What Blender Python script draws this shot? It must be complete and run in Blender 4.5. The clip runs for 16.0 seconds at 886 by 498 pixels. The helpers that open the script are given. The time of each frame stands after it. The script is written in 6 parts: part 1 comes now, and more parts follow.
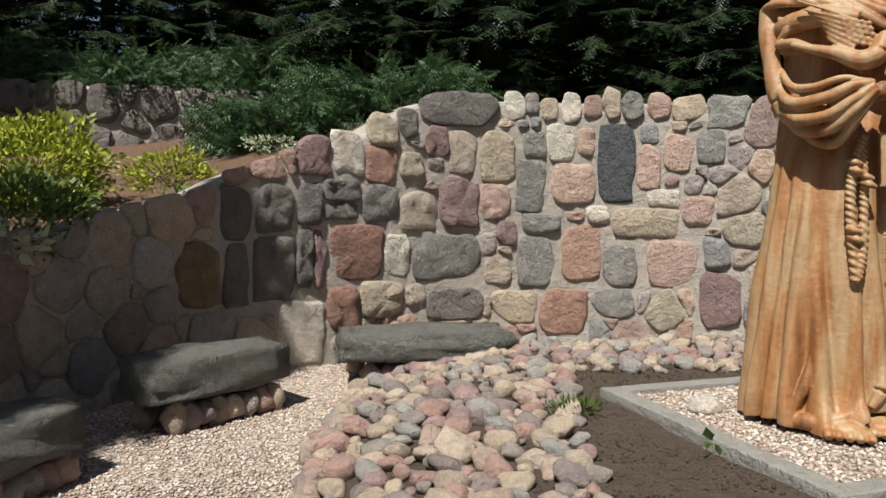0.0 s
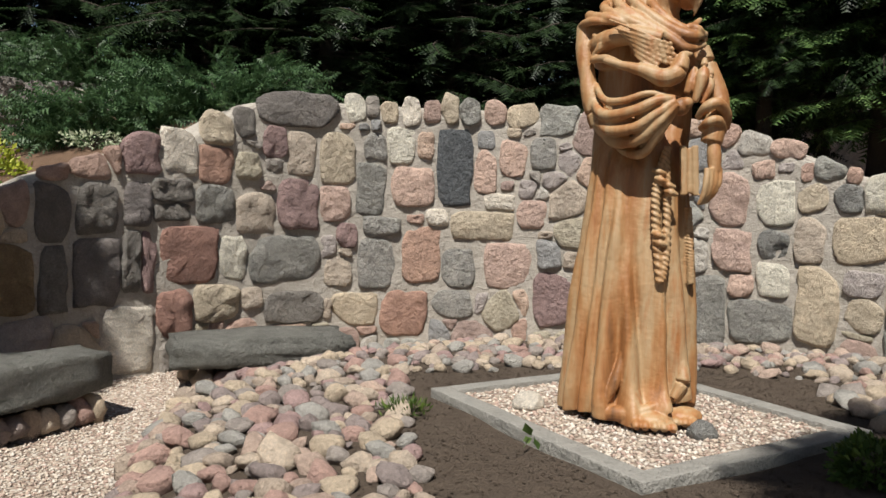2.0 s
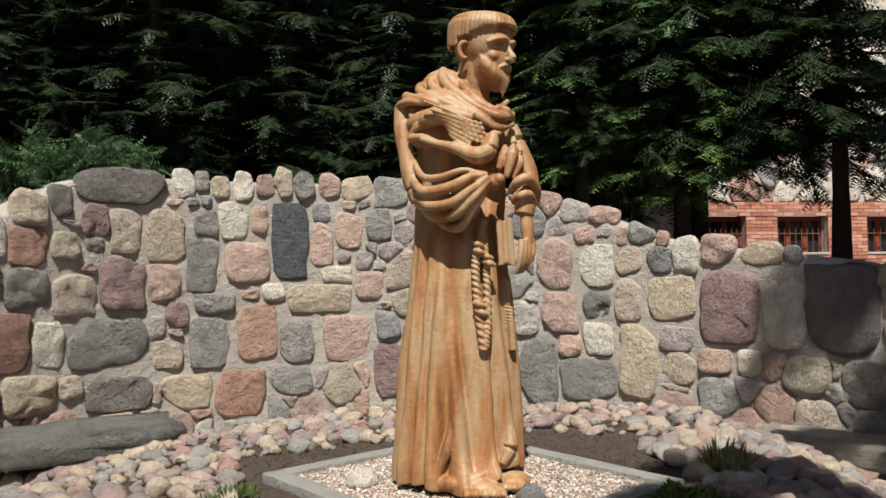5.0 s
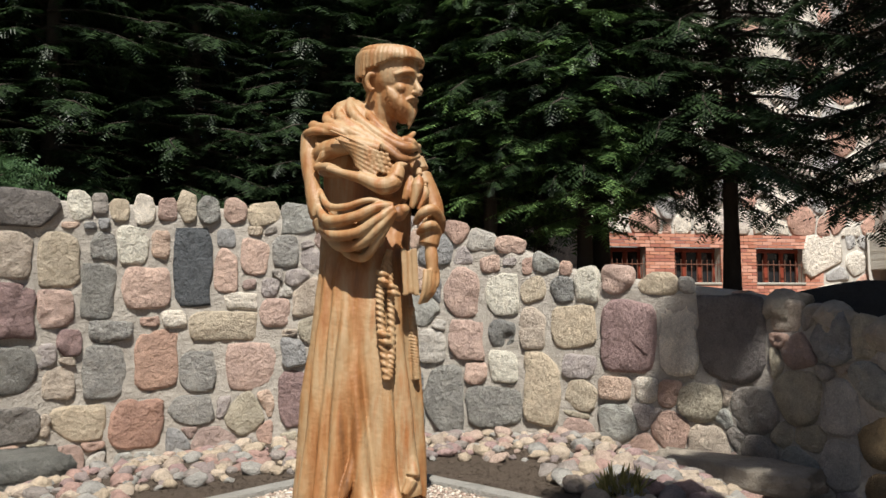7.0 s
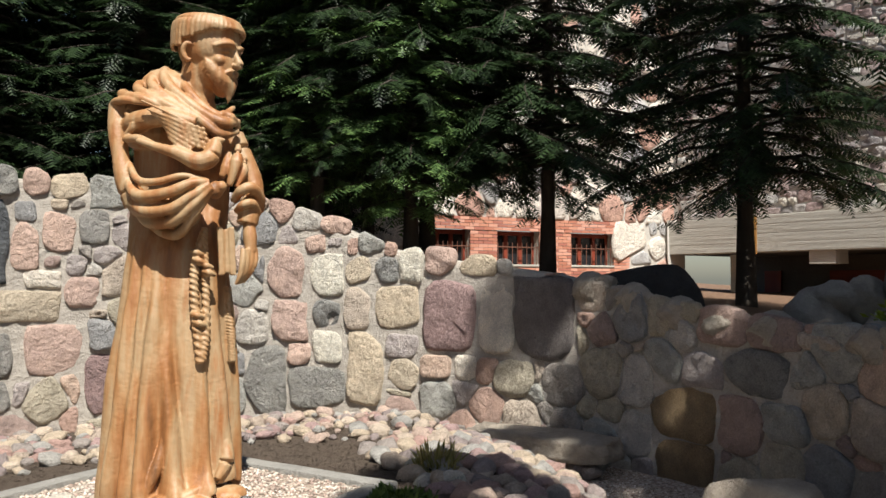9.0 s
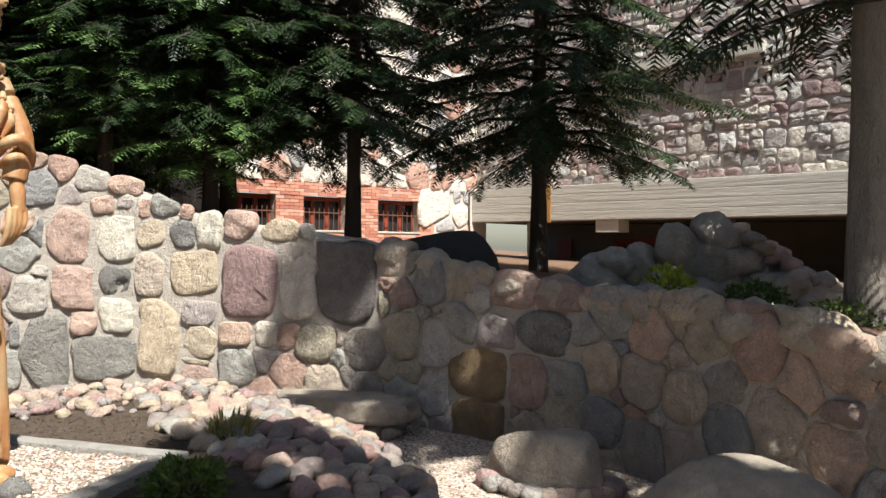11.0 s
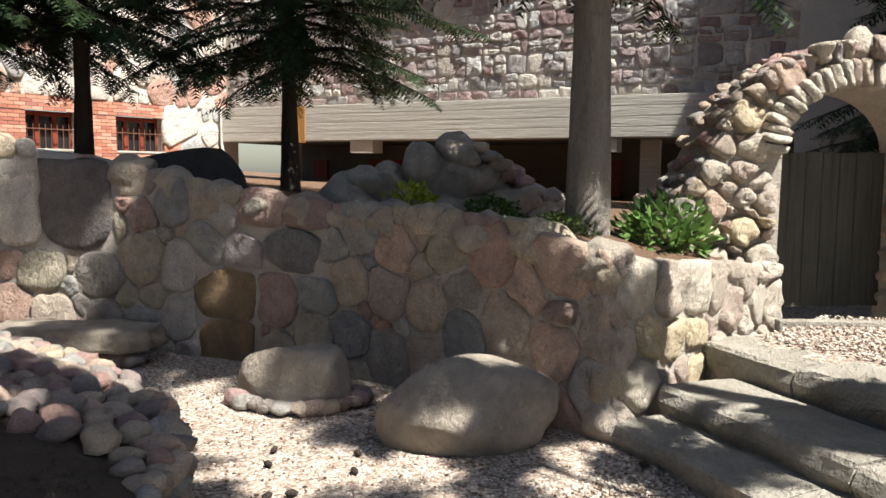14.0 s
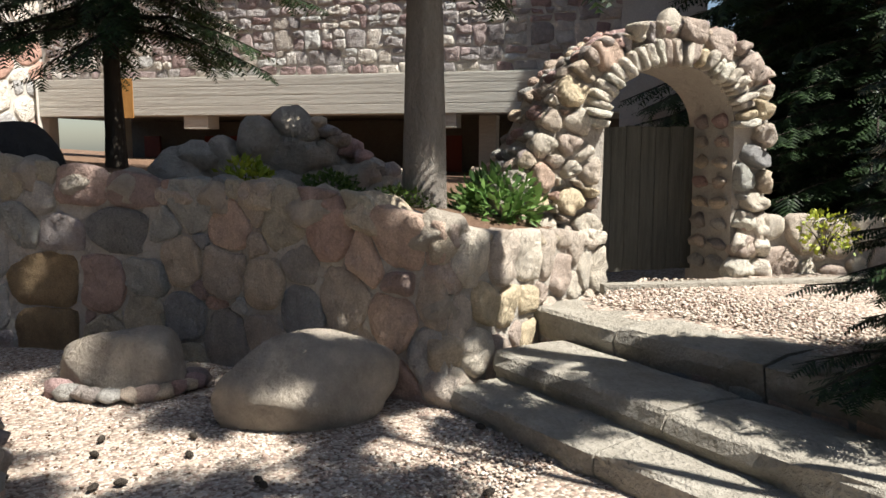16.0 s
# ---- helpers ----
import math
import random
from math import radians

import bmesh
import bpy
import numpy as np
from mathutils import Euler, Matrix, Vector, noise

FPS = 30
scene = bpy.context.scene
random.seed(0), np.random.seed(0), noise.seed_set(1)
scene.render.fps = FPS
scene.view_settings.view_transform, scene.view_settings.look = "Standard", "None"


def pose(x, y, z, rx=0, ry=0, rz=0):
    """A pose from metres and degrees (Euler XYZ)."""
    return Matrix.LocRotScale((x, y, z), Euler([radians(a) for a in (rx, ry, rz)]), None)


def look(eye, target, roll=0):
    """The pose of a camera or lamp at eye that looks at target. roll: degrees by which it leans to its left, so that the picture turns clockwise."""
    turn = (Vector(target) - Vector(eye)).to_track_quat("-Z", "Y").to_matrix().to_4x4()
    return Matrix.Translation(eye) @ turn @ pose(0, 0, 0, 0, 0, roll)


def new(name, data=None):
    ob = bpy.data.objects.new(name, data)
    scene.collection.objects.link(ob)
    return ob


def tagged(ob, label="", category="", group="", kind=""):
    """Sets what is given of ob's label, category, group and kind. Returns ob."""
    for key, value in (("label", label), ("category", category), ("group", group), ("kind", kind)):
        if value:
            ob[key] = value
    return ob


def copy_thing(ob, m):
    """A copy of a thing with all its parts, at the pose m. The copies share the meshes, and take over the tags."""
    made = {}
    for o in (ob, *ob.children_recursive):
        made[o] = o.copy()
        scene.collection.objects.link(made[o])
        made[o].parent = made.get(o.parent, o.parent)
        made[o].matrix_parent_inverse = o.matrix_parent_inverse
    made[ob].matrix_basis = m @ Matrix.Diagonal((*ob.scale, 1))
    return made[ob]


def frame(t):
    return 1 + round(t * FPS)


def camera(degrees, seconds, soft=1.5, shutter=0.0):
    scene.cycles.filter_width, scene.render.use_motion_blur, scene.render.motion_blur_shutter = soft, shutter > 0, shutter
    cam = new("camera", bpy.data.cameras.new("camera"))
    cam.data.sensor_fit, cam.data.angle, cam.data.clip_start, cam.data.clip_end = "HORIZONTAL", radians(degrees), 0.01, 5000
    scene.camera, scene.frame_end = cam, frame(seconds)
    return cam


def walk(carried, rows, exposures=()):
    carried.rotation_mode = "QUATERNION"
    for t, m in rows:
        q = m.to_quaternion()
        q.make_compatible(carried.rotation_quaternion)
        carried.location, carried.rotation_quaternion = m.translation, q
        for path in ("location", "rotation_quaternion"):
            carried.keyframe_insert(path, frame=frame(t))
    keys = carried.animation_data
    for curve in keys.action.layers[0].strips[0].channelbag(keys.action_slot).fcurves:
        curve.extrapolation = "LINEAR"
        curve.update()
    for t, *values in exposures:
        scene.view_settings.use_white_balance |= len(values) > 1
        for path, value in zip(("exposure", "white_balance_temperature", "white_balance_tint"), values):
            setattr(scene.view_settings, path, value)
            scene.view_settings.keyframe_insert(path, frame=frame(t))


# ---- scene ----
cam = camera(58.8, 16.0)
METRES, EYE, TILT, LEAN, TURN = 0.68, 1.75, -3.5, -0.9, 0.0
ROWS = [
    (0.0, 0.0, 0.0, 0.0, 0.0, 0.0, -0.0),
    (0.5, 0.0457, 0.0, 0.0017, -2.35, 0.09, -0.07),
    (1.0, 0.0775, -0.0073, 0.006, -4.83, 0.22, -0.55),
    (1.5, 0.1085, -0.0053, 0.0098, -6.86, 0.04, -0.6),
    (2.0, 0.1683, -0.0263, 0.0119, -10.87, 0.12, -0.0),
    (2.5, 0.2148, -0.055, 0.0212, -13.17, 1.11, 0.81),
    (3.0, 0.2561, -0.0735, 0.0371, -15.84, 2.16, 1.42),
    (3.5, 0.2707, -0.089, 0.0517, -17.73, 3.03, 1.58),
    (6.0, 0.3681, -0.1678, 0.0836, -24.49, 5.83, 2.92),
    (6.5, 0.3643, -0.1908, 0.0917, -26.19, 6.4, 2.61),
    (7.0, 0.364, -0.2002, 0.0952, -28.29, 6.36, 2.69),
    (7.5, 0.37, -0.2278, 0.1006, -30.32, 6.56, 2.39),
    (8.0, 0.3836, -0.2501, 0.095, -33.32, 6.04, 2.54),
    (8.5, 0.395, -0.2692, 0.0998, -36.81, 5.2, 2.37),
    (9.0, 0.4183, -0.2681, 0.0967, -40.64, 4.31, 2.84),
    (9.5, 0.4418, -0.2963, 0.0948, -44.14, 3.75, 3.07),
    (10.0, 0.4695, -0.3156, 0.0852, -48.16, 2.76, 3.15),
    (12.5, 0.5079, -0.3916, 0.0346, -62.07, -1.62, 3.25),
    (13.0, 0.5363, -0.4161, 0.0137, -65.14, -3.12, 3.46),
    (13.5, 0.5463, -0.4385, 0.0025, -68.27, -4.21, 2.99),
    (14.0, 0.551, -0.4695, -0.0129, -71.85, -5.38, 3.22),
    (14.5, 0.5387, -0.4803, -0.0112, -74.16, -5.43, 3.17),
    (15.0, 0.5511, -0.5171, -0.0246, -77.03, -6.13, 3.38),
    (15.5, 0.5586, -0.5436, -0.0448, -79.92, -6.8, 3.51),
    (16.0, 0.5581, -0.5808, -0.0634, -83.0, -7.67, 3.48),
]

BASE = pose(0, 0, EYE, TILT, LEAN, TURN)
walk(cam, [(t, BASE @ pose(METRES * x, METRES * y, METRES * z, 90 + pitch, roll, yaw)) for t, x, y, z, yaw, pitch, roll in ROWS],
     [(0.0, 0.42), (3.5, 0.42), (6.0, 0.5), (9.0, 0.8), (10.0, 0.95), (12.5, 1.4), (14.0, 1.25), (16.0, 1.15)])

# ---- light ----
SUN_TO = Vector((-0.31, -0.69, 1.22)).normalized()
world = bpy.data.worlds.new("sky")
scene.world = world
world.use_nodes = True
wn = world.node_tree
sky = wn.nodes.new("ShaderNodeTexSky")
sky.sky_type, sky.sun_disc = "NISHITA", False
sky.sun_elevation = math.asin(SUN_TO.z)
sky.sun_rotation = math.atan2(SUN_TO.x, SUN_TO.y)
wn.links.new(sky.outputs[0], wn.nodes["Background"].inputs[0])
wn.nodes["Background"].inputs[1].default_value = 0.05
sun = new("sun", bpy.data.lights.new("sun", "SUN"))
sun.data.energy, sun.data.angle, sun.data.color = 5.0, radians(0.5), (1.0, 0.96, 0.89)
sun.matrix_basis = look(SUN_TO * 40, (0, 0, 0))

# ---- materials ----
RND = random.Random(7)


def nodes_of(name):
    m = bpy.data.materials.new(name)
    m.use_nodes = True
    nt = m.node_tree
    return m, nt, nt.nodes["Principled BSDF"]


def ramp_node(nt, colours, constant=False):
    r = nt.nodes.new("ShaderNodeValToRGB")
    r.color_ramp.interpolation = "CONSTANT" if constant else "LINEAR"
    els = r.color_ramp.elements
    while len(els) < len(colours):
        els.new(0.5)
    for n, c in enumerate(colours):
        els[n].position = n / len(colours) if constant else n / (len(colours) - 1)
        els[n].color = (*c, 1)
    return r


def noise_node(nt, scale, detail=4.0, coords=None, rough=0.55):
    n = nt.nodes.new("ShaderNodeTexNoise")
    n.inputs["Scale"].default_value, n.inputs["Detail"].default_value = scale, detail
    n.inputs["Roughness"].default_value = rough
    if coords is not None:
        nt.links.new(coords, n.inputs["Vector"])
    return n


def mix_node(nt, kind, fac, a, b):
    m = nt.nodes.new("ShaderNodeMix")
    m.data_type, m.blend_type = "RGBA", kind
    for sock, v in ((m.inputs[0], fac), (m.inputs[6], a), (m.inputs[7], b)):
        if isinstance(v, bpy.types.NodeSocket):
            nt.links.new(v, sock)
        elif isinstance(v, (int, float)):
            sock.default_value = v
        else:
            sock.default_value = (*v, 1)
    return m.outputs[2]


def coords_node(nt, scale=(1, 1, 1)):
    """World-sized coordinates."""
    g = nt.nodes.new("ShaderNodeNewGeometry")
    mp = nt.nodes.new("ShaderNodeMapping")
    mp.inputs["Scale"].default_value = scale
    nt.links.new(g.outputs["Position"], mp.inputs["Vector"])
    return mp.outputs[0]


def bump_node(nt, bsdf, height, strength, dist, normal=None):
    b = nt.nodes.new("ShaderNodeBump")
    b.inputs["Strength"].default_value, b.inputs["Distance"].default_value = strength, dist
    nt.links.new(height, b.inputs["Height"])
    if normal is not None:
        nt.links.new(normal, b.inputs["Normal"])
    nt.links.new(b.outputs[0], bsdf.inputs["Normal"])
    return b.outputs[0]


def stone_mat(name, colours, vary="object", rough=0.82, grain=0.35, patch=0.5, bump=0.5):
    """Field stone: one hue a stone, mottled with mineral grain and lichen patches."""
    m, nt, bsdf = nodes_of(name)
    co = coords_node(nt)
    if vary == "object":
        src = nt.nodes.new("ShaderNodeObjectInfo").outputs["Random"]
    else:
        src = nt.nodes.new("ShaderNodeNewGeometry").outputs["Random Per Island"]
    if len(colours) > 1:
        r = ramp_node(nt, colours, True)
        nt.links.new(src, r.inputs[0])
        base = r.outputs[0]
    else:
        base = nt.nodes.new("ShaderNodeRGB").outputs[0]
        base.default_value = (*colours[0], 1)
    big = noise_node(nt, 7.0, 5, co, 0.6)
    br = ramp_node(nt, [(0.65, 0.64, 0.65), (1.4, 1.38, 1.35), (2.15, 2.1, 2.0)])
    nt.links.new(big.outputs["Fac"], br.inputs[0])
    c1 = mix_node(nt, "MULTIPLY", patch + 0.35, base, br.outputs[0])
    fine = noise_node(nt, 60.0, 4, co, 0.75)
    fr = ramp_node(nt, [(0.3, 0.3, 0.31), (1.0, 1.0, 1.0), (1.9, 1.86, 1.78)])
    nt.links.new(fine.outputs["Fac"], fr.inputs[0])
    c2 = mix_node(nt, "MULTIPLY", grain + 0.3, c1, fr.outputs[0])
    lich = noise_node(nt, 3.1, 6, co, 0.7)
    lr = ramp_node(nt, [(0, 0, 0), (0, 0, 0), (0.0, 0.0, 0.0), (0.9, 0.9, 0.9)])
    nt.links.new(lich.outputs["Fac"], lr.inputs[0])
    c3 = mix_node(nt, "MIX", lr.outputs[0], c2, (0.36, 0.33, 0.24))
    nt.links.new(c3, bsdf.inputs["Base Color"])
    bsdf.inputs["Roughness"].default_value = rough
    bsdf.inputs["Specular IOR Level"].default_value = 0.3
    n1 = bump_node(nt, bsdf, noise_node(nt, 13.0, 8, co, 0.7).outputs["Fac"], bump * 1.6, 0.14)
    bump_node(nt, bsdf, fine.outputs["Fac"], bump * 0.7, 0.008, n1)
    return m


FIELD = [(0.24, 0.22, 0.20), (0.34, 0.29, 0.24), (0.30, 0.22, 0.19), (0.21, 0.21, 0.21), (0.38, 0.32, 0.25), (0.29, 0.26, 0.25),
         (0.33, 0.23, 0.19), (0.27, 0.27, 0.25), (0.36, 0.34, 0.31), (0.25, 0.19, 0.17), (0.31, 0.28, 0.22), (0.40, 0.30, 0.24)]
stone_field = stone_mat("field_stone", FIELD)
stone_isle = stone_mat("small_stone", FIELD, "island")
stone_red = stone_mat("red_granite", [(0.29, 0.18, 0.14), (0.23, 0.135, 0.11), (0.34, 0.225, 0.175)])
stone_purple = stone_mat("purple_porphyry", [(0.20, 0.14, 0.135), (0.23, 0.16, 0.155)])
stone_pink = stone_mat("pink_granite", [(0.41, 0.30, 0.25), (0.38, 0.28, 0.24)])
stone_slate = stone_mat("blue_slate", [(0.11, 0.12, 0.13)], bump=0.8)
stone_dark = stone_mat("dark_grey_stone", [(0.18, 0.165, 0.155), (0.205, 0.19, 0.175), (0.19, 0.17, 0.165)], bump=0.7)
stone_grey = stone_mat("grey_gneiss", [(0.29, 0.285, 0.265), (0.33, 0.32, 0.30), (0.26, 0.26, 0.25)], bump=0.8)
stone_pale = stone_mat("pale_granite", [(0.46, 0.44, 0.38), (0.50, 0.46, 0.40)], grain=0.6)
stone_tan = stone_mat("tan_sandstone", [(0.39, 0.33, 0.25), (0.36, 0.31, 0.24), (0.35, 0.30, 0.25)])
stone_brown = stone_mat("brown_stone", [(0.33, 0.24, 0.14)], bump=0.9)
stone_boulder = stone_mat("boulder_stone", [(0.31, 0.275, 0.23)], bump=0.5, grain=0.0)
stone_seat = stone_mat("seat_slate", [(0.19, 0.19, 0.175)], bump=0.8)
FACADE = [(0.30, 0.28, 0.275), (0.40, 0.38, 0.36), (0.235, 0.175, 0.17), (0.36, 0.36, 0.35), (0.28, 0.23, 0.225), (0.46, 0.43, 0.39), (0.22, 0.205, 0.205), (0.33, 0.30, 0.27), (0.38, 0.38, 0.37)]
stone_facade = stone_mat("facade_stone", FACADE)
stone_facade_many = stone_mat("facade_rubble", FACADE, "island")
stone_wing = stone_mat("pale_wall_stone", [(0.50, 0.46, 0.42), (0.55, 0.52, 0.47), (0.42, 0.27, 0.22), (0.36, 0.36, 0.36), (0.58, 0.54, 0.48)], "island")
stone_ochre = stone_mat("round_wall_stone", [(0.44, 0.37, 0.26), (0.42, 0.38, 0.32), (0.38, 0.33, 0.28), (0.45, 0.41, 0.35), (0.35, 0.29, 0.25)])
rock_cols = [(0.33, 0.27, 0.22), (0.38, 0.29, 0.24), (0.26, 0.23, 0.21), (0.40, 0.33, 0.25), (0.24, 0.20, 0.19), (0.33, 0.22, 0.19), (0.29, 0.28, 0.26), (0.42, 0.35, 0.28), (0.30, 0.21, 0.20)]
stone_rock = stone_mat("bed_rock", rock_cols)
# near-black colour paints the shade on the boulder behind the wall
stone_black = stone_mat("shaded_rock", [(0.03, 0.028, 0.026)])


def rough_mat(name, dark, light, scale, rough=0.9, bump=0.4, dist=0.02, stretch=(1, 1, 1)):
    m, nt, bsdf = nodes_of(name)
    co = coords_node(nt, stretch)
    a = noise_node(nt, scale, 6, co, 0.65)
    b = noise_node(nt, scale * 9, 4, co, 0.65)
    r = ramp_node(nt, [dark, tuple((p + q) / 2 for p, q in zip(dark, light)), light])
    nt.links.new(a.outputs["Fac"], r.inputs[0])
    rb = ramp_node(nt, [(0.6, 0.6, 0.6), (1.4, 1.4, 1.4)])
    nt.links.new(b.outputs["Fac"], rb.inputs[0])
    nt.links.new(mix_node(nt, "MULTIPLY", 0.8, r.outputs[0], rb.outputs[0]), bsdf.inputs["Base Color"])
    bsdf.inputs["Roughness"].default_value = rough
    bsdf.inputs["Specular IOR Level"].default_value = 0.25
    n1 = bump_node(nt, bsdf, a.outputs["Fac"], bump, dist * 3)
    bump_node(nt, bsdf, b.outputs["Fac"], bump, dist, n1)
    return m


mortar = rough_mat("mortar", (0.31, 0.28, 0.24), (0.49, 0.45, 0.395), 5, bump=0.9)
mortar_pale = rough_mat("pale_mortar", (0.42, 0.40, 0.36), (0.58, 0.55, 0.50), 4)
concrete = rough_mat("board_marked_concrete", (0.34, 0.33, 0.29), (0.52, 0.50, 0.45), 2.2, stretch=(1, 0.25, 6))
kerb_mat = rough_mat("kerb_concrete", (0.19, 0.185, 0.17), (0.35, 0.335, 0.30), 6, bump=0.8)
step_mat = rough_mat("step_stone", (0.17, 0.15, 0.115), (0.47, 0.44, 0.38), 3.5, bump=1.0, dist=0.03)
soil = rough_mat("garden_soil", (0.075, 0.055, 0.042), (0.15, 0.115, 0.085), 9, bump=0.9, dist=0.03)
litter = rough_mat("needle_litter", (0.13, 0.075, 0.045), (0.28, 0.18, 0.12), 25, bump=0.8)
dark_soil = rough_mat("shaded_bank_soil", (0.03, 0.027, 0.02), (0.07, 0.06, 0.045), 5)
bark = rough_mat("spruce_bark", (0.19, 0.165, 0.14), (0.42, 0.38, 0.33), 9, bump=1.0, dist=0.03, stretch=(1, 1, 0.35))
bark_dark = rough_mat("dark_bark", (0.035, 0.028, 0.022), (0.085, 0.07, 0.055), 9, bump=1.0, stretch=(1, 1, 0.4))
wood_dark = rough_mat("weathered_boards", (0.035, 0.034, 0.030), (0.15, 0.15, 0.13), 3, stretch=(9, 9, 0.6))
red_paint = rough_mat("red_painted_wood", (0.17, 0.035, 0.02), (0.26, 0.06, 0.035), 3, rough=0.5, bump=0.1)
iron = rough_mat("rusty_iron", (0.10, 0.05, 0.035), (0.20, 0.09, 0.06), 20, rough=0.7)
paper_mat = rough_mat("paper", (0.62, 0.62, 0.60), (0.75, 0.75, 0.72), 8, bump=0.05)
# plaster darkened to paint in the undercroft's shade
shade_wall = rough_mat("shaded_undercroft_plaster", (0.10, 0.085, 0.07), (0.17, 0.15, 0.12), 2)
rust_stain = rough_mat("rust_streaked_concrete", (0.30, 0.15, 0.04), (0.44, 0.24, 0.08), 4, stretch=(1, 1, 0.3))
moss = rough_mat("moss", (0.05, 0.06, 0.015), (0.12, 0.12, 0.03), 22)


def brick_mat():
    m, nt, bsdf = nodes_of("red_brick")
    src = nt.nodes.new("ShaderNodeNewGeometry").outputs["Random Per Island"]
    r = ramp_node(nt, [(0.42, 0.17, 0.11), (0.52, 0.24, 0.16), (0.36, 0.14, 0.10), (0.58, 0.30, 0.22)], True)
    nt.links.new(src, r.inputs[0])
    f = noise_node(nt, 30, 5, coords_node(nt))
    nt.links.new(mix_node(nt, "MULTIPLY", 0.5, r.outputs[0], f.outputs["Color"]), bsdf.inputs["Base Color"])
    nt.links.new(r.outputs[0], bsdf.inputs["Base Color"])
    bsdf.inputs["Roughness"].default_value = 0.85
    bump_node(nt, bsdf, f.outputs["Fac"], 0.5, 0.01)
    return m


brick = brick_mat()


def glass_mat():
    m, nt, bsdf = nodes_of("window_glass")
    bsdf.inputs["Base Color"].default_value = (0.02, 0.02, 0.022, 1)
    bsdf.inputs["Roughness"].default_value = 0.08
    return m


glass = glass_mat()


def gravel_mat():
    """Pale crushed gravel: voronoi grains with their own tone over a dusty bed."""
    m, nt, bsdf = nodes_of("gravel")
    co = coords_node(nt)
    v = nt.nodes.new("ShaderNodeTexVoronoi")
    v.inputs["Scale"].default_value = 42
    nt.links.new(co, v.inputs["Vector"])
    r = ramp_node(nt, [(0.19, 0.15, 0.12), (0.34, 0.285, 0.23), (0.44, 0.38, 0.315), (0.29, 0.215, 0.175), (0.49, 0.445, 0.39)], True)
    sep = nt.nodes.new("ShaderNodeSeparateColor")
    nt.links.new(v.outputs["Color"], sep.inputs[0])
    nt.links.new(sep.outputs[0], r.inputs[0])
    big = noise_node(nt, 1.6, 5, co)
    br = ramp_node(nt, [(0.7, 0.66, 0.62), (1.12, 1.1, 1.08)])
    nt.links.new(big.outputs["Fac"], br.inputs[0])
    nt.links.new(mix_node(nt, "MULTIPLY", 0.9, r.outputs[0], br.outputs[0]), bsdf.inputs["Base Color"])
    bsdf.inputs["Roughness"].default_value = 0.9
    inv = nt.nodes.new("ShaderNodeMath")
    inv.operation = "SUBTRACT"
    inv.inputs[0].default_value = 1.0
    nt.links.new(v.outputs["Distance"], inv.inputs[1])
    bump_node(nt, bsdf, inv.outputs[0], 1.0, 0.012)
    return m


gravel = gravel_mat()
pebble_mat = stone_mat("gravel_pebble", [(0.34, 0.285, 0.235), (0.40, 0.355, 0.305), (0.25, 0.20, 0.165), (0.46, 0.42, 0.375), (0.30, 0.225, 0.19)], "island", bump=0.2)


def leaf_mat(name, dark, light, gloss=0.5):
    m, nt, bsdf = nodes_of(name)
    src = nt.nodes.new("ShaderNodeNewGeometry").outputs["Random Per Island"]
    r = ramp_node(nt, [dark, tuple((p + q) / 2 for p, q in zip(dark, light)), light])
    nt.links.new(src, r.inputs[0])
    nt.links.new(r.outputs[0], bsdf.inputs["Base Color"])
    bsdf.inputs["Roughness"].default_value = gloss
    bsdf.inputs["Specular IOR Level"].default_value = 0.35
    tr = nt.nodes.new("ShaderNodeBsdfTranslucent")
    nt.links.new(r.outputs[0], tr.inputs[0])
    mx = nt.nodes.new("ShaderNodeMixShader")
    mx.inputs[0].default_value = 0.25
    nt.links.new(bsdf.outputs[0], mx.inputs[1])
    nt.links.new(tr.outputs[0], mx.inputs[2])
    nt.links.new(mx.outputs[0], nt.nodes["Material Output"].inputs[0])
    return m


needle = leaf_mat("spruce_needles", (0.009, 0.020, 0.008), (0.036, 0.068, 0.022))
needle_fresh = leaf_mat("fresh_spruce_needles", (0.045, 0.095, 0.032), (0.15, 0.25, 0.075))
juniper = leaf_mat("juniper_needles", (0.025, 0.06, 0.024), (0.09, 0.165, 0.065))
leaf_yellow = leaf_mat("yellow_green_leaves", (0.17, 0.23, 0.02), (0.42, 0.44, 0.05))
leaf_green = leaf_mat("bright_green_leaves", (0.07, 0.15, 0.035), (0.20, 0.32, 0.09))
leaf_pale = leaf_mat("variegated_leaves", (0.25, 0.33, 0.18), (0.55, 0.58, 0.42))
leaf_box = leaf_mat("boxwood_leaves", (0.04, 0.08, 0.015), (0.13, 0.19, 0.04))
leaf_straw = leaf_mat("straw_leaves", (0.22, 0.20, 0.06), (0.42, 0.36, 0.14))


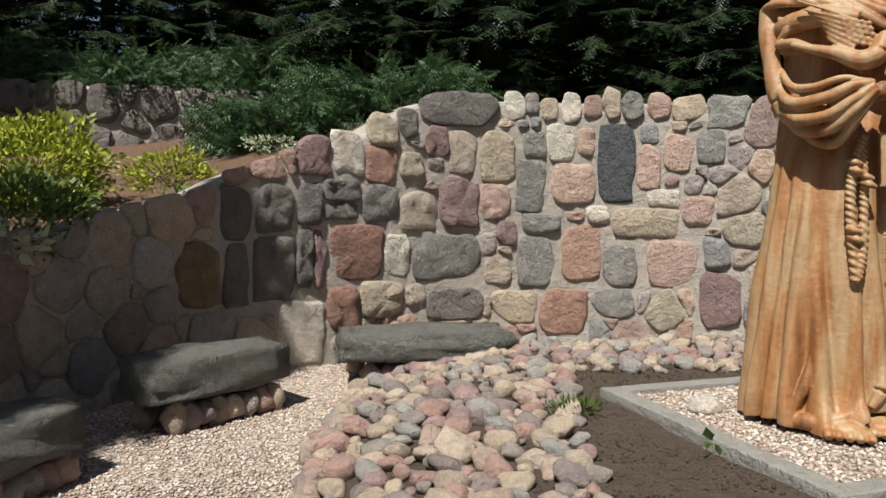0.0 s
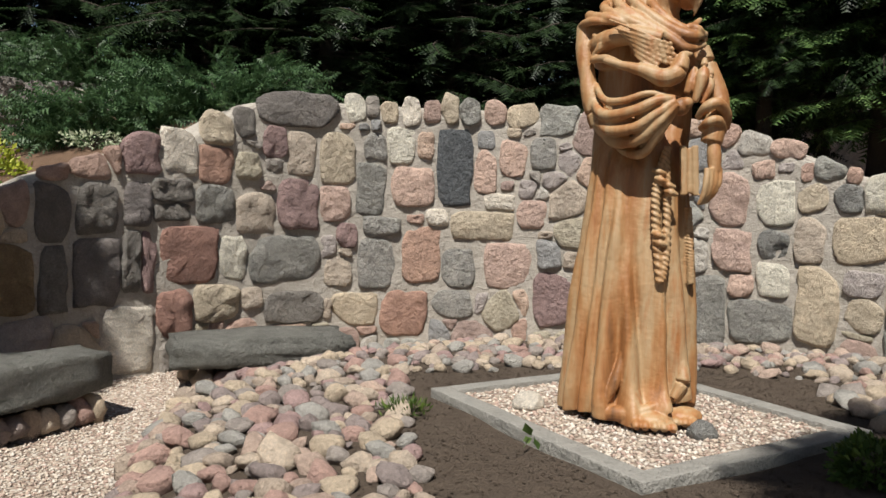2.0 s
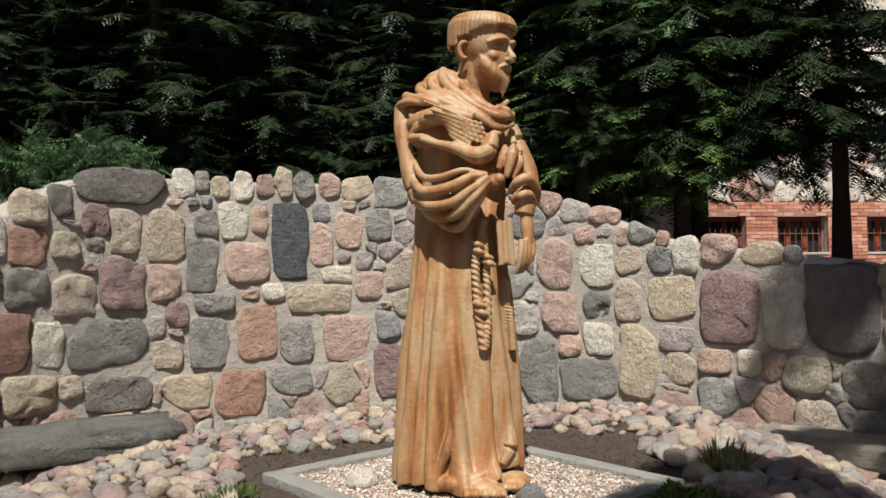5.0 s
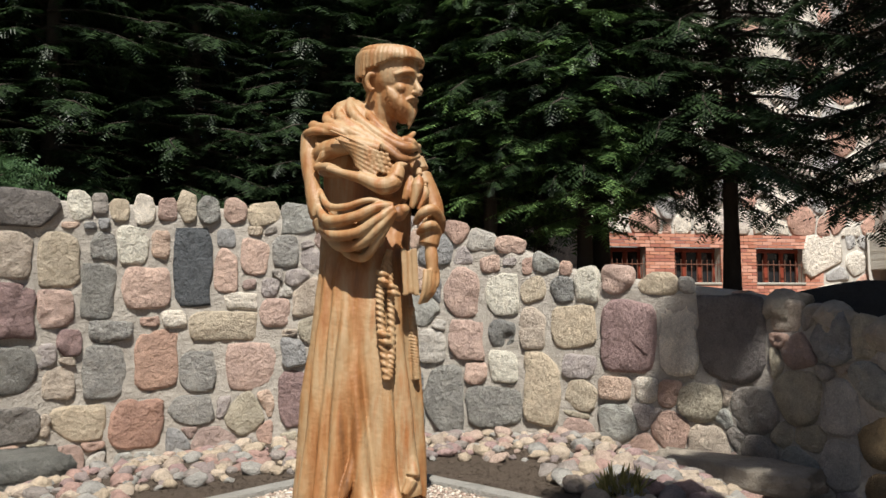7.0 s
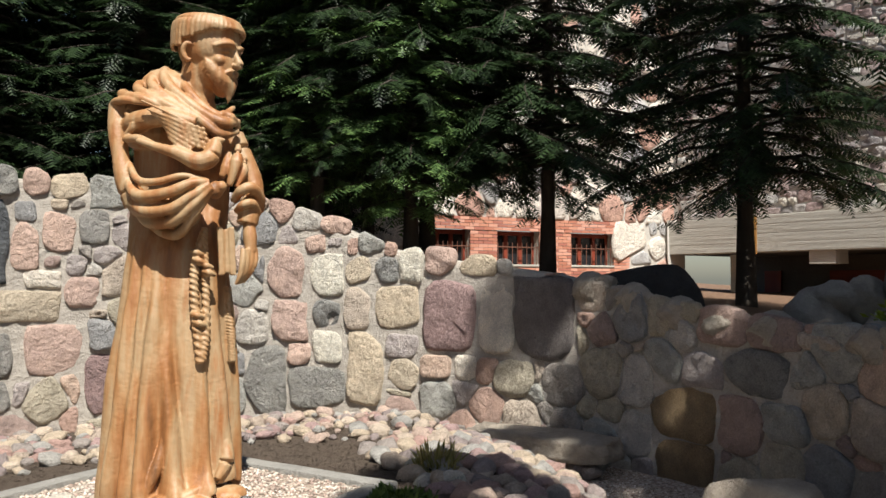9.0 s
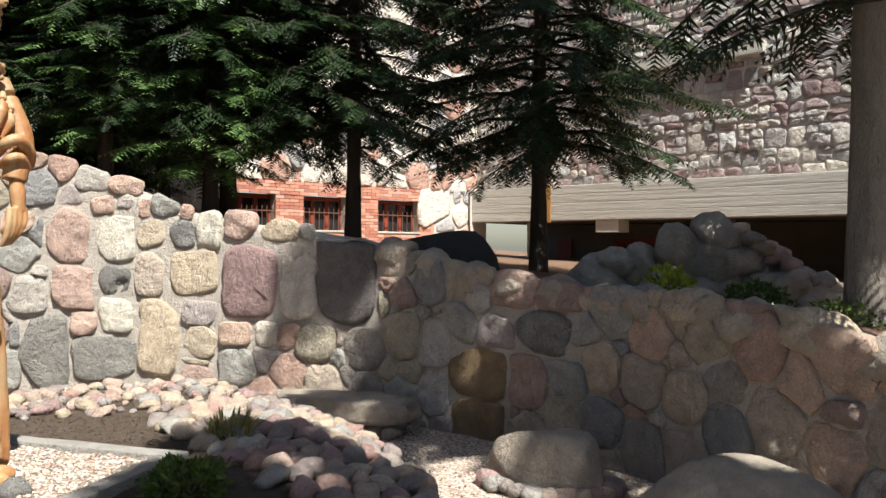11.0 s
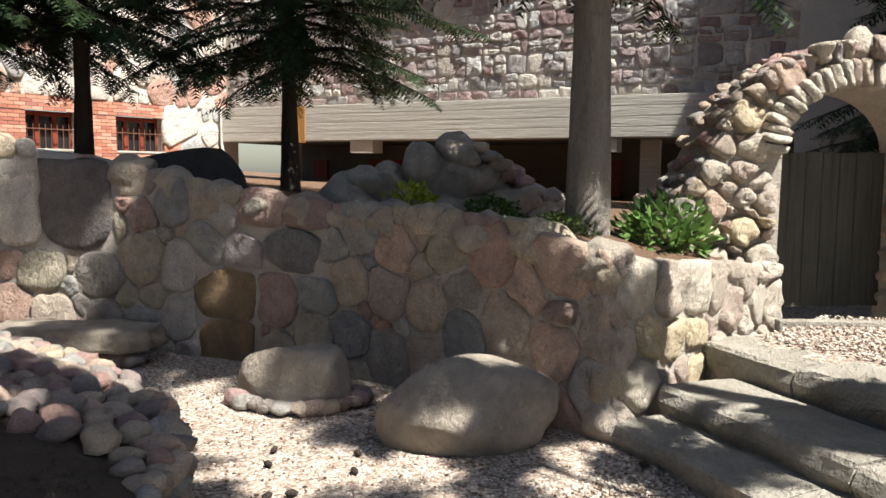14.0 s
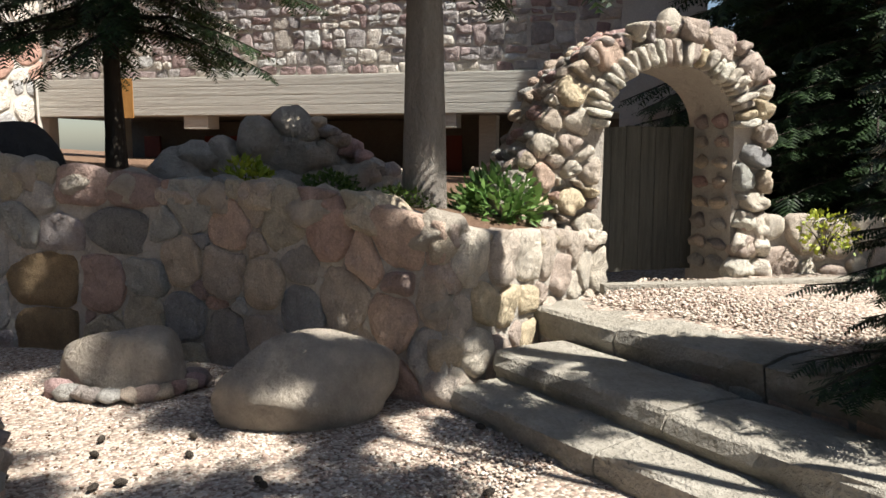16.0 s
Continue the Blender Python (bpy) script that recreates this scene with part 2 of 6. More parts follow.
def wood_mat():
    """Oiled carved oak: orange and honey streaks along the trunk, dark checks, satin varnish."""
    m, nt, bsdf = nodes_of("carved_oak")
    tc = nt.nodes.new("ShaderNodeTexCoord")
    mp = nt.nodes.new("ShaderNodeMapping")
    mp.inputs["Scale"].default_value = (1, 1, 0.14)
    nt.links.new(tc.outputs["Object"], mp.inputs["Vector"])
    a = noise_node(nt, 5.5, 5, mp.outputs[0], 0.6)
    r = ramp_node(nt, [(0.13, 0.060, 0.025), (0.29, 0.125, 0.042), (0.34, 0.185, 0.080), (0.37, 0.255, 0.140), (0.32, 0.130, 0.042)])
    nt.links.new(a.outputs["Fac"], r.inputs[0])
    r.color_ramp.elements[0].position, r.color_ramp.elements[1].position = 0.3, 0.42
    r.color_ramp.elements[2].position, r.color_ramp.elements[3].position, r.color_ramp.elements[4].position = 0.5, 0.58, 0.68
    mp2 = nt.nodes.new("ShaderNodeMapping")
    mp2.inputs["Scale"].default_value = (1, 1, 0.04)
    nt.links.new(tc.outputs["Object"], mp2.inputs["Vector"])
    b = noise_node(nt, 70, 3, mp2.outputs[0], 0.6)
    rb = ramp_node(nt, [(0.85, 0.83, 0.80), (1.0, 1.0, 1.0), (1.08, 1.08, 1.08)])
    nt.links.new(b.outputs["Fac"], rb.inputs[0])
    c = mix_node(nt, "MULTIPLY", 0.7, r.outputs[0], rb.outputs[0])
    blot = noise_node(nt, 4, 6, tc.outputs["Object"], 0.7)
    rr = ramp_node(nt, [(0.75, 0.7, 0.66), (1.0, 1.0, 1.0), (1.15, 1.12, 1.05)])
    nt.links.new(blot.outputs["Fac"], rr.inputs[0])
    nt.links.new(mix_node(nt, "MULTIPLY", 0.8, c, rr.outputs[0]), bsdf.inputs["Base Color"])
    bsdf.inputs["Roughness"].default_value = 0.55
    bsdf.inputs["Specular IOR Level"].default_value = 0.5
    n1 = bump_node(nt, bsdf, b.outputs["Fac"], 0.12, 0.005)
    chip = noise_node(nt, 26, 3, tc.outputs["Object"], 0.5)
    bump_node(nt, bsdf, chip.outputs["Fac"], 0.25, 0.02, n1)
    return m


oak = wood_mat()

# ---- shape helpers ----


def mesh_ob(name, verts, faces, mat, parent=None, smooth=True, label=""):
    me = bpy.data.meshes.new(name)
    me.from_pydata([tuple(v) for v in verts], [], faces)
    me.materials.append(mat)
    if smooth:
        me.polygons.foreach_set("use_smooth", [True] * len(me.polygons))
    ob = new(name, me)
    ob.parent = parent
    if label:
        tagged(ob, label)
    return ob


def part(name, bm, mat, parent=None, label="", smooth=True):
    bmesh.ops.recalc_face_normals(bm, faces=bm.faces)
    me = bpy.data.meshes.new(name)
    bm.to_mesh(me)
    bm.free()
    me.materials.append(mat)
    if smooth:
        me.polygons.foreach_set("use_smooth", [True] * len(me.polygons))
    ob = new(name, me)
    ob.parent = parent
    if label:
        tagged(ob, label)
    return ob


def empty(name, label, category, group="", kind="", at=None):
    ob = new(name)
    if at is not None:
        ob.matrix_basis = at
    return tagged(ob, label, category, group, kind)


def box_bm(sx, sy, sz, at=(0, 0, 0), bevel=0.0, rough=0.0, cuts=0, turn=0.0):
    bm = bmesh.new()
    bmesh.ops.create_cube(bm, size=1)
    for v in bm.verts:
        v.co = Vector((v.co.x * sx, v.co.y * sy, v.co.z * sz))
    if bevel:
        bmesh.ops.bevel(bm, geom=bm.edges[:], offset=bevel, segments=2, affect="EDGES", profile=0.6)
    if cuts:
        bmesh.ops.subdivide_edges(bm, edges=bm.edges[:], cuts=cuts, use_grid_fill=True)
    m = Matrix.Translation(at) @ Matrix.Rotation(turn, 4, "Z")
    for v in bm.verts:
        if rough:
            v.co += noise.noise_vector(v.co * 3 + Vector(at)) * rough + noise.noise_vector(v.co * 11 + Vector(at)) * rough * 0.35
        v.co = m @ v.co
    return bm


def catmull(pts, n=12):
    """A smooth line through points."""
    p = [Vector(q) for q in pts]
    p = [2 * p[0] - p[1]] + p + [2 * p[-1] - p[-2]]
    out = []
    for a, b, c, d in zip(p, p[1:], p[2:], p[3:]):
        for k in range(n):
            t = k / n
            out.append(0.5 * (2 * b + (c - a) * t + (2 * a - 5 * b + 4 * c - d) * t * t + (3 * b - a - 3 * c + d) * t ** 3))
    out.append(p[-2])
    return out


def tube(bm, pts, radii, seg=10, flat=1.0, n=5, wob=None):
    """A round sweep along a smooth line; radii follow the given points."""
    line = catmull(pts, n)
    rad = np.interp(np.linspace(0, len(radii) - 1, len(line)), range(len(radii)), radii)
    rings = []
    for i, p in enumerate(line):
        d = (line[min(i + 1, len(line) - 1)] - line[max(i - 1, 0)]).normalized()
        a = d.cross(Vector((0, 0, 1)) if abs(d.z) < 0.9 else Vector((0, 1, 0))).normalized()
        b = d.cross(a)
        ring = []
        for k in range(seg):
            w = 2 * math.pi * k / seg
            r = rad[i] * (wob(i / len(line), w) if wob else 1)
            ring.append(bm.verts.new(p + a * math.cos(w) * r + b * math.sin(w) * r * flat))
        rings.append(ring)
    for r0, r1 in zip(rings, rings[1:]):
        for k in range(seg):
            bm.faces.new((r0[k], r0[(k + 1) % seg], r1[(k + 1) % seg], r1[k]))
    bm.faces.new(rings[0][::-1])
    bm.faces.new(rings[-1])


def ball(bm, at, r, turn=(0, 0, 0), sub=2, lump=0.0, seed=0.0):
    m = pose(*at, *turn)
    got = bmesh.ops.create_icosphere(bm, subdivisions=sub, radius=1)
    for v in got["verts"]:
        c = v.co.copy()
        k = 1 + (noise.noise(c * 1.4 + Vector((seed, seed * 2, 0))) * lump if lump else 0)
        v.co = m @ Vector((c.x * r[0] * k, c.y * r[1] * k, c.z * r[2] * k))


def rock_mesh(name, mat, seed, r=(1, 1, 0.8), lump=0.35, sub=2, cut=0.0, facets=3):
    """A cobble or boulder: a lumpy ball with a few flattened faces."""
    rnd = random.Random(seed)
    bm = bmesh.new()
    bmesh.ops.create_icosphere(bm, subdivisions=sub, radius=1)
    planes = [(Vector((rnd.uniform(-1, 1), rnd.uniform(-1, 1), rnd.uniform(-0.7, 1))).normalized(), rnd.uniform(0.62, 0.9)) for _ in range(facets)]
    off = Vector((seed * 1.7, seed * 0.3, seed))
    for v in bm.verts:
        c = v.co.normalized()
        k = 1 + noise.noise(c * 1.2 + off) * lump + noise.noise(c * 3.1 + off) * lump * 0.3
        p = c * k
        for nrm, h in planes:
            over = p.dot(nrm) - h
            if over > 0:
                p -= nrm * over * 0.85
        if cut and p.z < -cut:
            p.z = -cut
        v.co = Vector((p.x * r[0], p.y * r[1], p.z * r[2]))
    me = bpy.data.meshes.new(name)
    bm.to_mesh(me)
    bm.free()
    me.materials.append(mat)
    me.polygons.foreach_set("use_smooth", [True] * len(me.polygons))
    return me


class Line:
    """A plan line with lengths along it."""

    def __init__(self, pts, n=10):
        self.p = [Vector((q[0], q[1], 0)) for q in (catmull([(*q, 0) for q in pts], n) if n else [(*q, 0) for q in pts])]
        self.s = [0.0]
        for a, b in zip(self.p, self.p[1:]):
            self.s.append(self.s[-1] + (b - a).length)
        self.len = self.s[-1]

    def at(self, s):
        """The place at s and the normal, to the right of the way along the line."""
        i = int(np.clip(np.searchsorted(self.s, s) - 1, 0, len(self.p) - 2))
        a, b = self.p[i], self.p[i + 1]
        d = (b - a).normalized()
        return a + d * (s - self.s[i]), Vector((d.y, -d.x, 0))


def clip_poly(poly, nx, ny, c):
    """Keep nx*x + ny*y <= c."""
    out = []
    for i, (x0, y0) in enumerate(poly):
        x1, y1 = poly[(i + 1) % len(poly)]
        a, b = nx * x0 + ny * y0 - c, nx * x1 + ny * y1 - c
        if a <= 0:
            out.append((x0, y0))
        if (a < 0 < b) or (b < 0 < a):
            t = a / (a - b)
            out.append((x0 + (x1 - x0) * t, y0 + (y1 - y0) * t))
    return out


def box_gap(s, z, f):
    """How far a point lies outside a known stone's box."""
    return max(abs(s - f[0]) - f[2] / 2, abs(z - f[1]) - f[3] / 2)


def pack(rnd, width, bottom, top, size, fixed=(), keep=(0.66, 0.68, 0.70, 0.74, 0.82)):
    """Seeds of fill stones (s, z, radius) by dart throwing, largest first, round the known ones."""
    seeds = []
    for r, kp in zip((size * 0.72, size * 0.56, size * 0.44, size * 0.32, size * 0.22), keep):
        for _ in range(int(width * 3.0 / (r * r) * 1.3)):
            s = rnd.uniform(0, width)
            lo, hi = bottom(s), top(s)
            z = rnd.uniform(lo + r * 0.4, max(hi - r * 0.5, lo + r * 0.5))
            if any(box_gap(s, z, f) < r * 0.42 for f in fixed if abs(s - f[0]) < 1.2):
                continue
            if all((s - a) ** 2 + (z - b) ** 2 > (kp * (r + q)) ** 2 for a, b, q in seeds if abs(s - a) < 1.2):
                seeds.append((s, z, r * rnd.uniform(0.9, 1.1)))
    return seeds


def stone_cells(seeds, fixed, width, bottom, top, gap, rnd):
    """Each stone's share of the wall's face, with a joint round it: known stones keep their box, the fill takes what is left."""
    out = []
    for i, (s, z, w, h, key) in enumerate(fixed):
        if key == "gap":
            continue
        poly = []
        for k in range(9):
            a = 2 * math.pi * (k + rnd.uniform(-0.3, 0.3)) / 9
            c, d = math.cos(a), math.sin(a)
            e = (abs(c) ** 5 + abs(d) ** 5) ** (-1 / 5) * rnd.uniform(0.92, 1.1)
            poly.append((s + c * e * w / 2, z + d * e * h / 2))
        for k, f in enumerate(fixed):
            if k == i or abs(s - f[0]) > 1.2:
                continue
            gx, gz = abs(s - f[0]) - (w + f[2]) / 2, abs(z - f[1]) - (h + f[3]) / 2
            if max(gx, gz) < gap:
                if gx > gz:
                    sg = 1 if f[0] > s else -1
                    poly = clip_poly(poly, sg, 0, sg * (s + sg * (w / 2 + gx / 2)) - gap / 2)
                else:
                    sg = 1 if f[1] > z else -1
                    poly = clip_poly(poly, 0, sg, sg * (z + sg * (h / 2 + gz / 2)) - gap / 2)
        if len(poly) >= 3:
            out.append((poly, key, 0.5 * math.sqrt(w * h), s, z))
    for i, (s, z, r) in enumerate(seeds):
        lo, hi = bottom(s), top(s)
        slope = (top(min(s + 0.15, width)) - top(max(s - 0.15, 0))) / 0.3
        m = r * 2.0
        poly = [(max(s - m, 0), max(z - m, lo)), (min(s + m, width), max(z - m, lo)), (min(s + m, width), z + m), (max(s - m, 0), z + m)]
        ln = math.hypot(slope, 1)
        poly = clip_poly(poly, -slope / ln, 1 / ln, (hi - slope * s) / ln)
        for f in fixed:
            if abs(s - f[0]) > 1.6 or len(poly) < 3:
                continue
            gx, gz = abs(s - f[0]) - f[2] / 2, abs(z - f[1]) - f[3] / 2
            if gx > gz:
                sg = 1 if f[0] > s else -1
                poly = clip_poly(poly, sg, 0, sg * f[0] - f[2] / 2 - gap)
            else:
                sg = 1 if f[1] > z else -1
                poly = clip_poly(poly, 0, sg, sg * f[1] - f[3] / 2 - gap)
        for k, (a, b, q) in enumerate(seeds):
            dx, dy = a - s, b - z
            if k == i or abs(dx) > 1.3 or abs(dy) > 1.3:
                continue
            d = math.hypot(dx, dy)
            if d > 2.6 * (r + q) or d < 1e-4 or len(poly) < 3:
                continue
            mid = (d * d + r * r - q * q) / (2 * d)
            poly = clip_poly(poly, dx / d, dy / d, (dx * s + dy * z) / d + mid - gap / 2)
        if len(poly) >= 3:
            area = 0.5 * abs(sum(x0 * y1 - x1 * y0 for (x0, y0), (x1, y1) in zip(poly, poly[1:] + poly[:1])))
            if area > 0.0015:
                out.append((poly, None, r, s, z))
    return out


def rounded(poly, times=2, cut=0.22):
    for _ in range(times):
        nxt = []
        for i, (x0, y0) in enumerate(poly):
            x1, y1 = poly[(i + 1) % len(poly)]
            nxt += [(x0 + (x1 - x0) * cut, y0 + (y1 - y0) * cut), (x1 + (x0 - x1) * cut, y1 + (y0 - y1) * cut)]
        poly = nxt
    return poly


def even_ring(poly, n):
    p = np.array(poly + [poly[0]])
    ln = np.r_[0, np.cumsum(np.hypot(*np.diff(p, axis=0).T))]
    t = np.linspace(0, ln[-1], n, endpoint=False)
    return list(zip(np.interp(t, ln, p[:, 0]), np.interp(t, ln, p[:, 1])))


def pillow(poly, place, out, rnd, n=16, crag=0.25, times=2, cut=0.12):
    """A stone's proud face over its cell: rings that swell out of the joint, rough on top. place(s, z, o) gives the world point."""
    ring = even_ring(rounded(poly, times, cut), n)
    cx, cy = sum(p[0] for p in ring) / n, sum(p[1] for p in ring) / n
    off = Vector((rnd.uniform(0, 50), rnd.uniform(0, 50), rnd.uniform(0, 50)))
    tilt_a, tilt_b = rnd.uniform(-0.12, 0.12), rnd.uniform(-0.12, 0.12)
    verts, faces = [], []
    for scale, o in ((1.0, -0.03), (0.97, 0.6 * out), (0.87, 0.95 * out), (0.5, 1.02 * out)):
        for x, y in ring:
            px, py = cx + (x - cx) * scale, cy + (y - cy) * scale
            q = Vector((px, py, 0))
            k = (noise.noise(q * 6 + off) + 0.6 * noise.noise(q * 15 + off) + 0.5 * abs(noise.noise(q * 9 - off))) * crag * out * 1.9 if o > 0 else 0
            t = (tilt_a * (px - cx) + tilt_b * (py - cy)) if o > 0 else 0
            w = noise.noise(Vector((px * 5, py * 5, 9)) + off) * 0.03
            verts.append(place(px + w, py - w, o + k + t * 0.6))
    verts.append(place(cx, cy, out * (1 + crag * noise.noise(off) * 1.3)))
    for j in range(3):
        for k in range(n):
            a, b = j * n + k, j * n + (k + 1) % n
            faces.append((a, b, b + n, a + n))
    faces += [(3 * n + k, 3 * n + (k + 1) % n, 4 * n) for k in range(n)]
    return verts, faces


def ribbon(name, line, bottom, top, thick, mat, parent=None, step=0.2, flip=1):
    """A wall's body along a plan line: face, back and top."""
    n = max(2, int(line.len / step))
    verts, faces = [], []
    for i in range(n + 1):
        s = line.len * i / n
        p, nr = line.at(min(s, line.len - 1e-4))
        nr = nr * flip
        lo, hi = bottom(s), top(s)
        for q, zz in ((p, lo - 0.15), (p, hi - 0.05), (p - nr * 0.07, hi), (p - nr * thick, hi), (p - nr * thick, lo - 0.15)):
            verts.append(Vector((q.x, q.y, zz)))
    for i in range(n):
        for k in range(5):
            a, b = i * 5 + k, i * 5 + (k + 1) % 5
            faces.append((a, b, b + 5, a + 5))
    faces += [tuple(range(5)), tuple(range(n * 5, n * 5 + 5))]
    return mesh_ob(name, verts, faces, mat, parent, smooth=False)


def lay_stones(line, seeds, fixed, bottom, top, parent, gap, out, mats, default, seed, single=True, name="stone", n=16, crag=0.25, flip=1, times=2, cut=0.12):
    rnd = random.Random(seed)
    allv, allf = [], []
    for poly, key, r, s, z in stone_cells(seeds, fixed, line.len, bottom, top, gap, rnd):
        def place(a, b, o):
            p, nr = line.at(min(max(a, 0), line.len))
            return p + nr * flip * o + Vector((0, 0, b))
        o = out * rnd.uniform(0.6, 1.25) * (0.75 + min(r, 0.3))
        v, f = pillow(poly, place, o, rnd, n, crag, times, cut)
        if single(s, z) if callable(single) else single:
            mesh_ob(name, v, f, mats.get(key, default), parent)
        else:
            allf += [tuple(i + len(allv) for i in q) for q in f]
            allv += v
    if allv:
        return tagged(mesh_ob("stone_facing", allv, allf, default, parent), kind="stuff")


# ---- ground ----
def ground_z(x, y):
    return 0.015 * noise.noise(Vector((x * 0.8, y * 0.8, 0)))


def sheet(name, x0, x1, y0, y1, nx, ny, height, mat, parent=None):
    verts = [(x0 + (x1 - x0) * i / nx, y0 + (y1 - y0) * j / ny, height(x0 + (x1 - x0) * i / nx, y0 + (y1 - y0) * j / ny)) for j in range(ny + 1) for i in range(nx + 1)]
    faces = [(j * (nx + 1) + i, j * (nx + 1) + i + 1, (j + 1) * (nx + 1) + i + 1, (j + 1) * (nx + 1) + i) for j in range(ny) for i in range(nx)]
    return mesh_ob(name, verts, faces, mat, parent)


def far_ground(x, y):
    d = max(abs(x - 2), abs(y - 4))
    return ground_z(x, y) - (0.0 if d < 25 else 0.004 * (d - 25))


ground = tagged(sheet("ground", -300, 300, -300, 300, 200, 200, far_ground, gravel), "pale pinkish gravel ground of the walled garden", "ground", kind="structure")

# the curved retaining wall: from the shaded stretch round the back to the corner by the steps
WALL = Line([(-3.4, 3.0), (-3.25, 4.6), (-3.0, 6.0), (-2.3, 7.2), (-1.2, 8.2), (0, 9.0), (1.2, 9.35), (2.5, 9.4), (3.7, 9.0), (4.8, 8.2), (5.7, 7.2),
             (6.3, 6.1), (6.6, 5.0), (6.65, 3.9), (6.45, 2.5), (5.95, 1.2), (5.55, 0.2)])


def s_near(x, y):
    return min(zip(WALL.s, WALL.p), key=lambda q: (q[1].x - x) ** 2 + (q[1].y - y) ** 2)[0]


TOP_S = [0.0, s_near(-3.0, 6.0), s_near(-2.3, 7.2), s_near(-1.96, 7.5), s_near(-1.41, 8.0), s_near(-1.0, 8.35), s_near(-0.65, 8.57), s_near(-0.2, 8.87),
         s_near(0.47, 9.14), s_near(2.7, 9.35), s_near(3.8, 8.95), s_near(4.87, 8.13), s_near(5.3, 7.64), s_near(5.7, 7.2), s_near(6.06, 6.54), s_near(6.49, 5.42),
         s_near(6.61, 4.78), s_near(6.65, 3.9), s_near(6.47, 2.61), s_near(6.16, 1.74), s_near(5.88, 1.02), s_near(5.67, 0.5), WALL.len]
TOP_Z = [1.25, 1.42, 1.72, 1.95, 2.2, 2.35, 2.55, 2.86, 2.92, 2.95, 2.92, 2.68, 2.46, 2.2, 2.06, 1.9, 1.74, 1.56, 1.42, 1.42, 1.36, 1.24, 1.16]


def wall_top(s):
    return float(np.interp(s, TOP_S, TOP_Z))


def wall_low(s):
    return 0.0


wall_1 = tagged(ribbon("wall_1", WALL, wall_low, wall_top, 0.45, mortar), "curved retaining wall of mixed field stones in pale mortar", "wall", kind="structure")

# ---- statue ----
# local axes: x across (as seen from the path), -y towards the path, z up
def statue():
    bm = bmesh.new()
    rnd = random.Random(3)
    # robe: height, centre, half width, half depth
    rows = [(0.02, -0.03, 0.365, 0.30), (0.12, -0.03, 0.368, 0.31), (0.3, -0.025, 0.362, 0.30), (0.6, -0.02, 0.345, 0.275), (0.9, -0.015, 0.318, 0.25), (1.2, -0.008, 0.292, 0.23),
            (1.45, -0.005, 0.275, 0.19), (1.62, 0.0, 0.27, 0.13), (1.75, 0.01, 0.27, 0.07), (2.1, 0.02, 0.27, 0.07), (2.2, 0.02, 0.25, 0.12), (2.3, 0.04, 0.17, 0.12), (2.42, 0.07, 0.11, 0.10)]
    zs = [r[0] for r in rows]
    # folds: angle round the robe at the hem, width, depth, drift of the angle with height, height where it dies out
    folds = [(-3.0, 0.16, 0.035, 0.05, 1.7), (-2.62, 0.13, 0.05, 0.10, 1.65), (-2.28, 0.10, 0.045, 0.06, 1.6), (-1.95, 0.15, 0.06, -0.10, 1.55), (-1.50, 0.12, 0.055, -0.24, 1.25), (-1.02, 0.11, 0.06, -0.22, 1.35),
             (-0.62, 0.15, 0.055, -0.16, 1.3), (-0.2, 0.14, 0.05, 0.0, 1.5), (0.5, 0.2, 0.03, 0.0, 1.5), (1.3, 0.2, 0.04, 0.0, 1.5), (2.3, 0.2, 0.04, 0.0, 1.5)]
    seg, lev = 160, 90
    rings = []
    for i in range(lev + 1):
        z = 0.02 + (2.42 - 0.02) * i / lev
        cx, a, b = (np.interp(z, zs, [r[k] for r in rows]) for k in (1, 2, 3))
        ring = []
        for k in range(seg):
            w = -math.pi + 2 * math.pi * k / seg
            d = 0.0
            for c, wid, amp, drift, end in folds:
                x = w - c - drift * z - 0.07 * math.sin(z * 2.6 + c * 7) * (0.4 + z * 0.4)
                x = (x + math.pi) % (2 * math.pi) - math.pi
                g = float(np.clip((end - z) / 0.5, 0.0, 1.0)) * (0.55 + 0.6 * math.exp(-z / 0.5)) * (0.9 + 0.5 * noise.noise(Vector((c * 3, z * 1.9, 0))))
                d += amp * g * math.exp(-(x / wid) ** 2)
                d -= 0.75 * amp * g * math.exp(-((x - wid * 1.5) / (wid * 0.5)) ** 2)
            d += 0.010 * noise.noise(Vector((w * 2.2, z * 3, 4))) + 0.004 * noise.noise(Vector((w * 9, z * 7, 1)))
            # the hem kicks out in front and lifts over the feet
            kick = 0.11 * math.exp(-(z / 0.15) ** 2) * math.exp(-((w + 1.35) / 0.5) ** 2)
            rx, ry = a + d + kick * 0.5, b + d + kick
            zz = z + (0.07 * math.exp(-((w + 0.95) / 0.35) ** 2) + 0.12 * math.exp(-((w + 0.45) / 0.3) ** 2) + 0.015 * math.sin(w * 5)) * math.exp(-(z / 0.14) ** 2)
            ring.append(bm.verts.new((cx + rx * math.cos(w), ry * math.sin(w), max(zz, 0.0))))
        rings.append(ring)
    for r0, r1 in zip(rings, rings[1:]):
        for k in range(seg):
            bm.faces.new((r0[k], r0[(k + 1) % seg], r1[(k + 1) % seg], r1[k]))
    bm.faces.new(rings[0][::-1])
    bm.faces.new(rings[-1])
    # swag of cloth gathered over the instep
    tube(bm, [(-0.20, -0.27, 0.05), (-0.10, -0.33, 0.06), (0.02, -0.36, 0.075), (0.13, -0.34, 0.13)], [0.035, 0.045, 0.045, 0.02], 12)
    tube(bm, [(-0.06, -0.27, 0.42), (-0.10, -0.31, 0.24), (-0.16, -0.31, 0.10)], [0.015, 0.03, 0.03], 10)
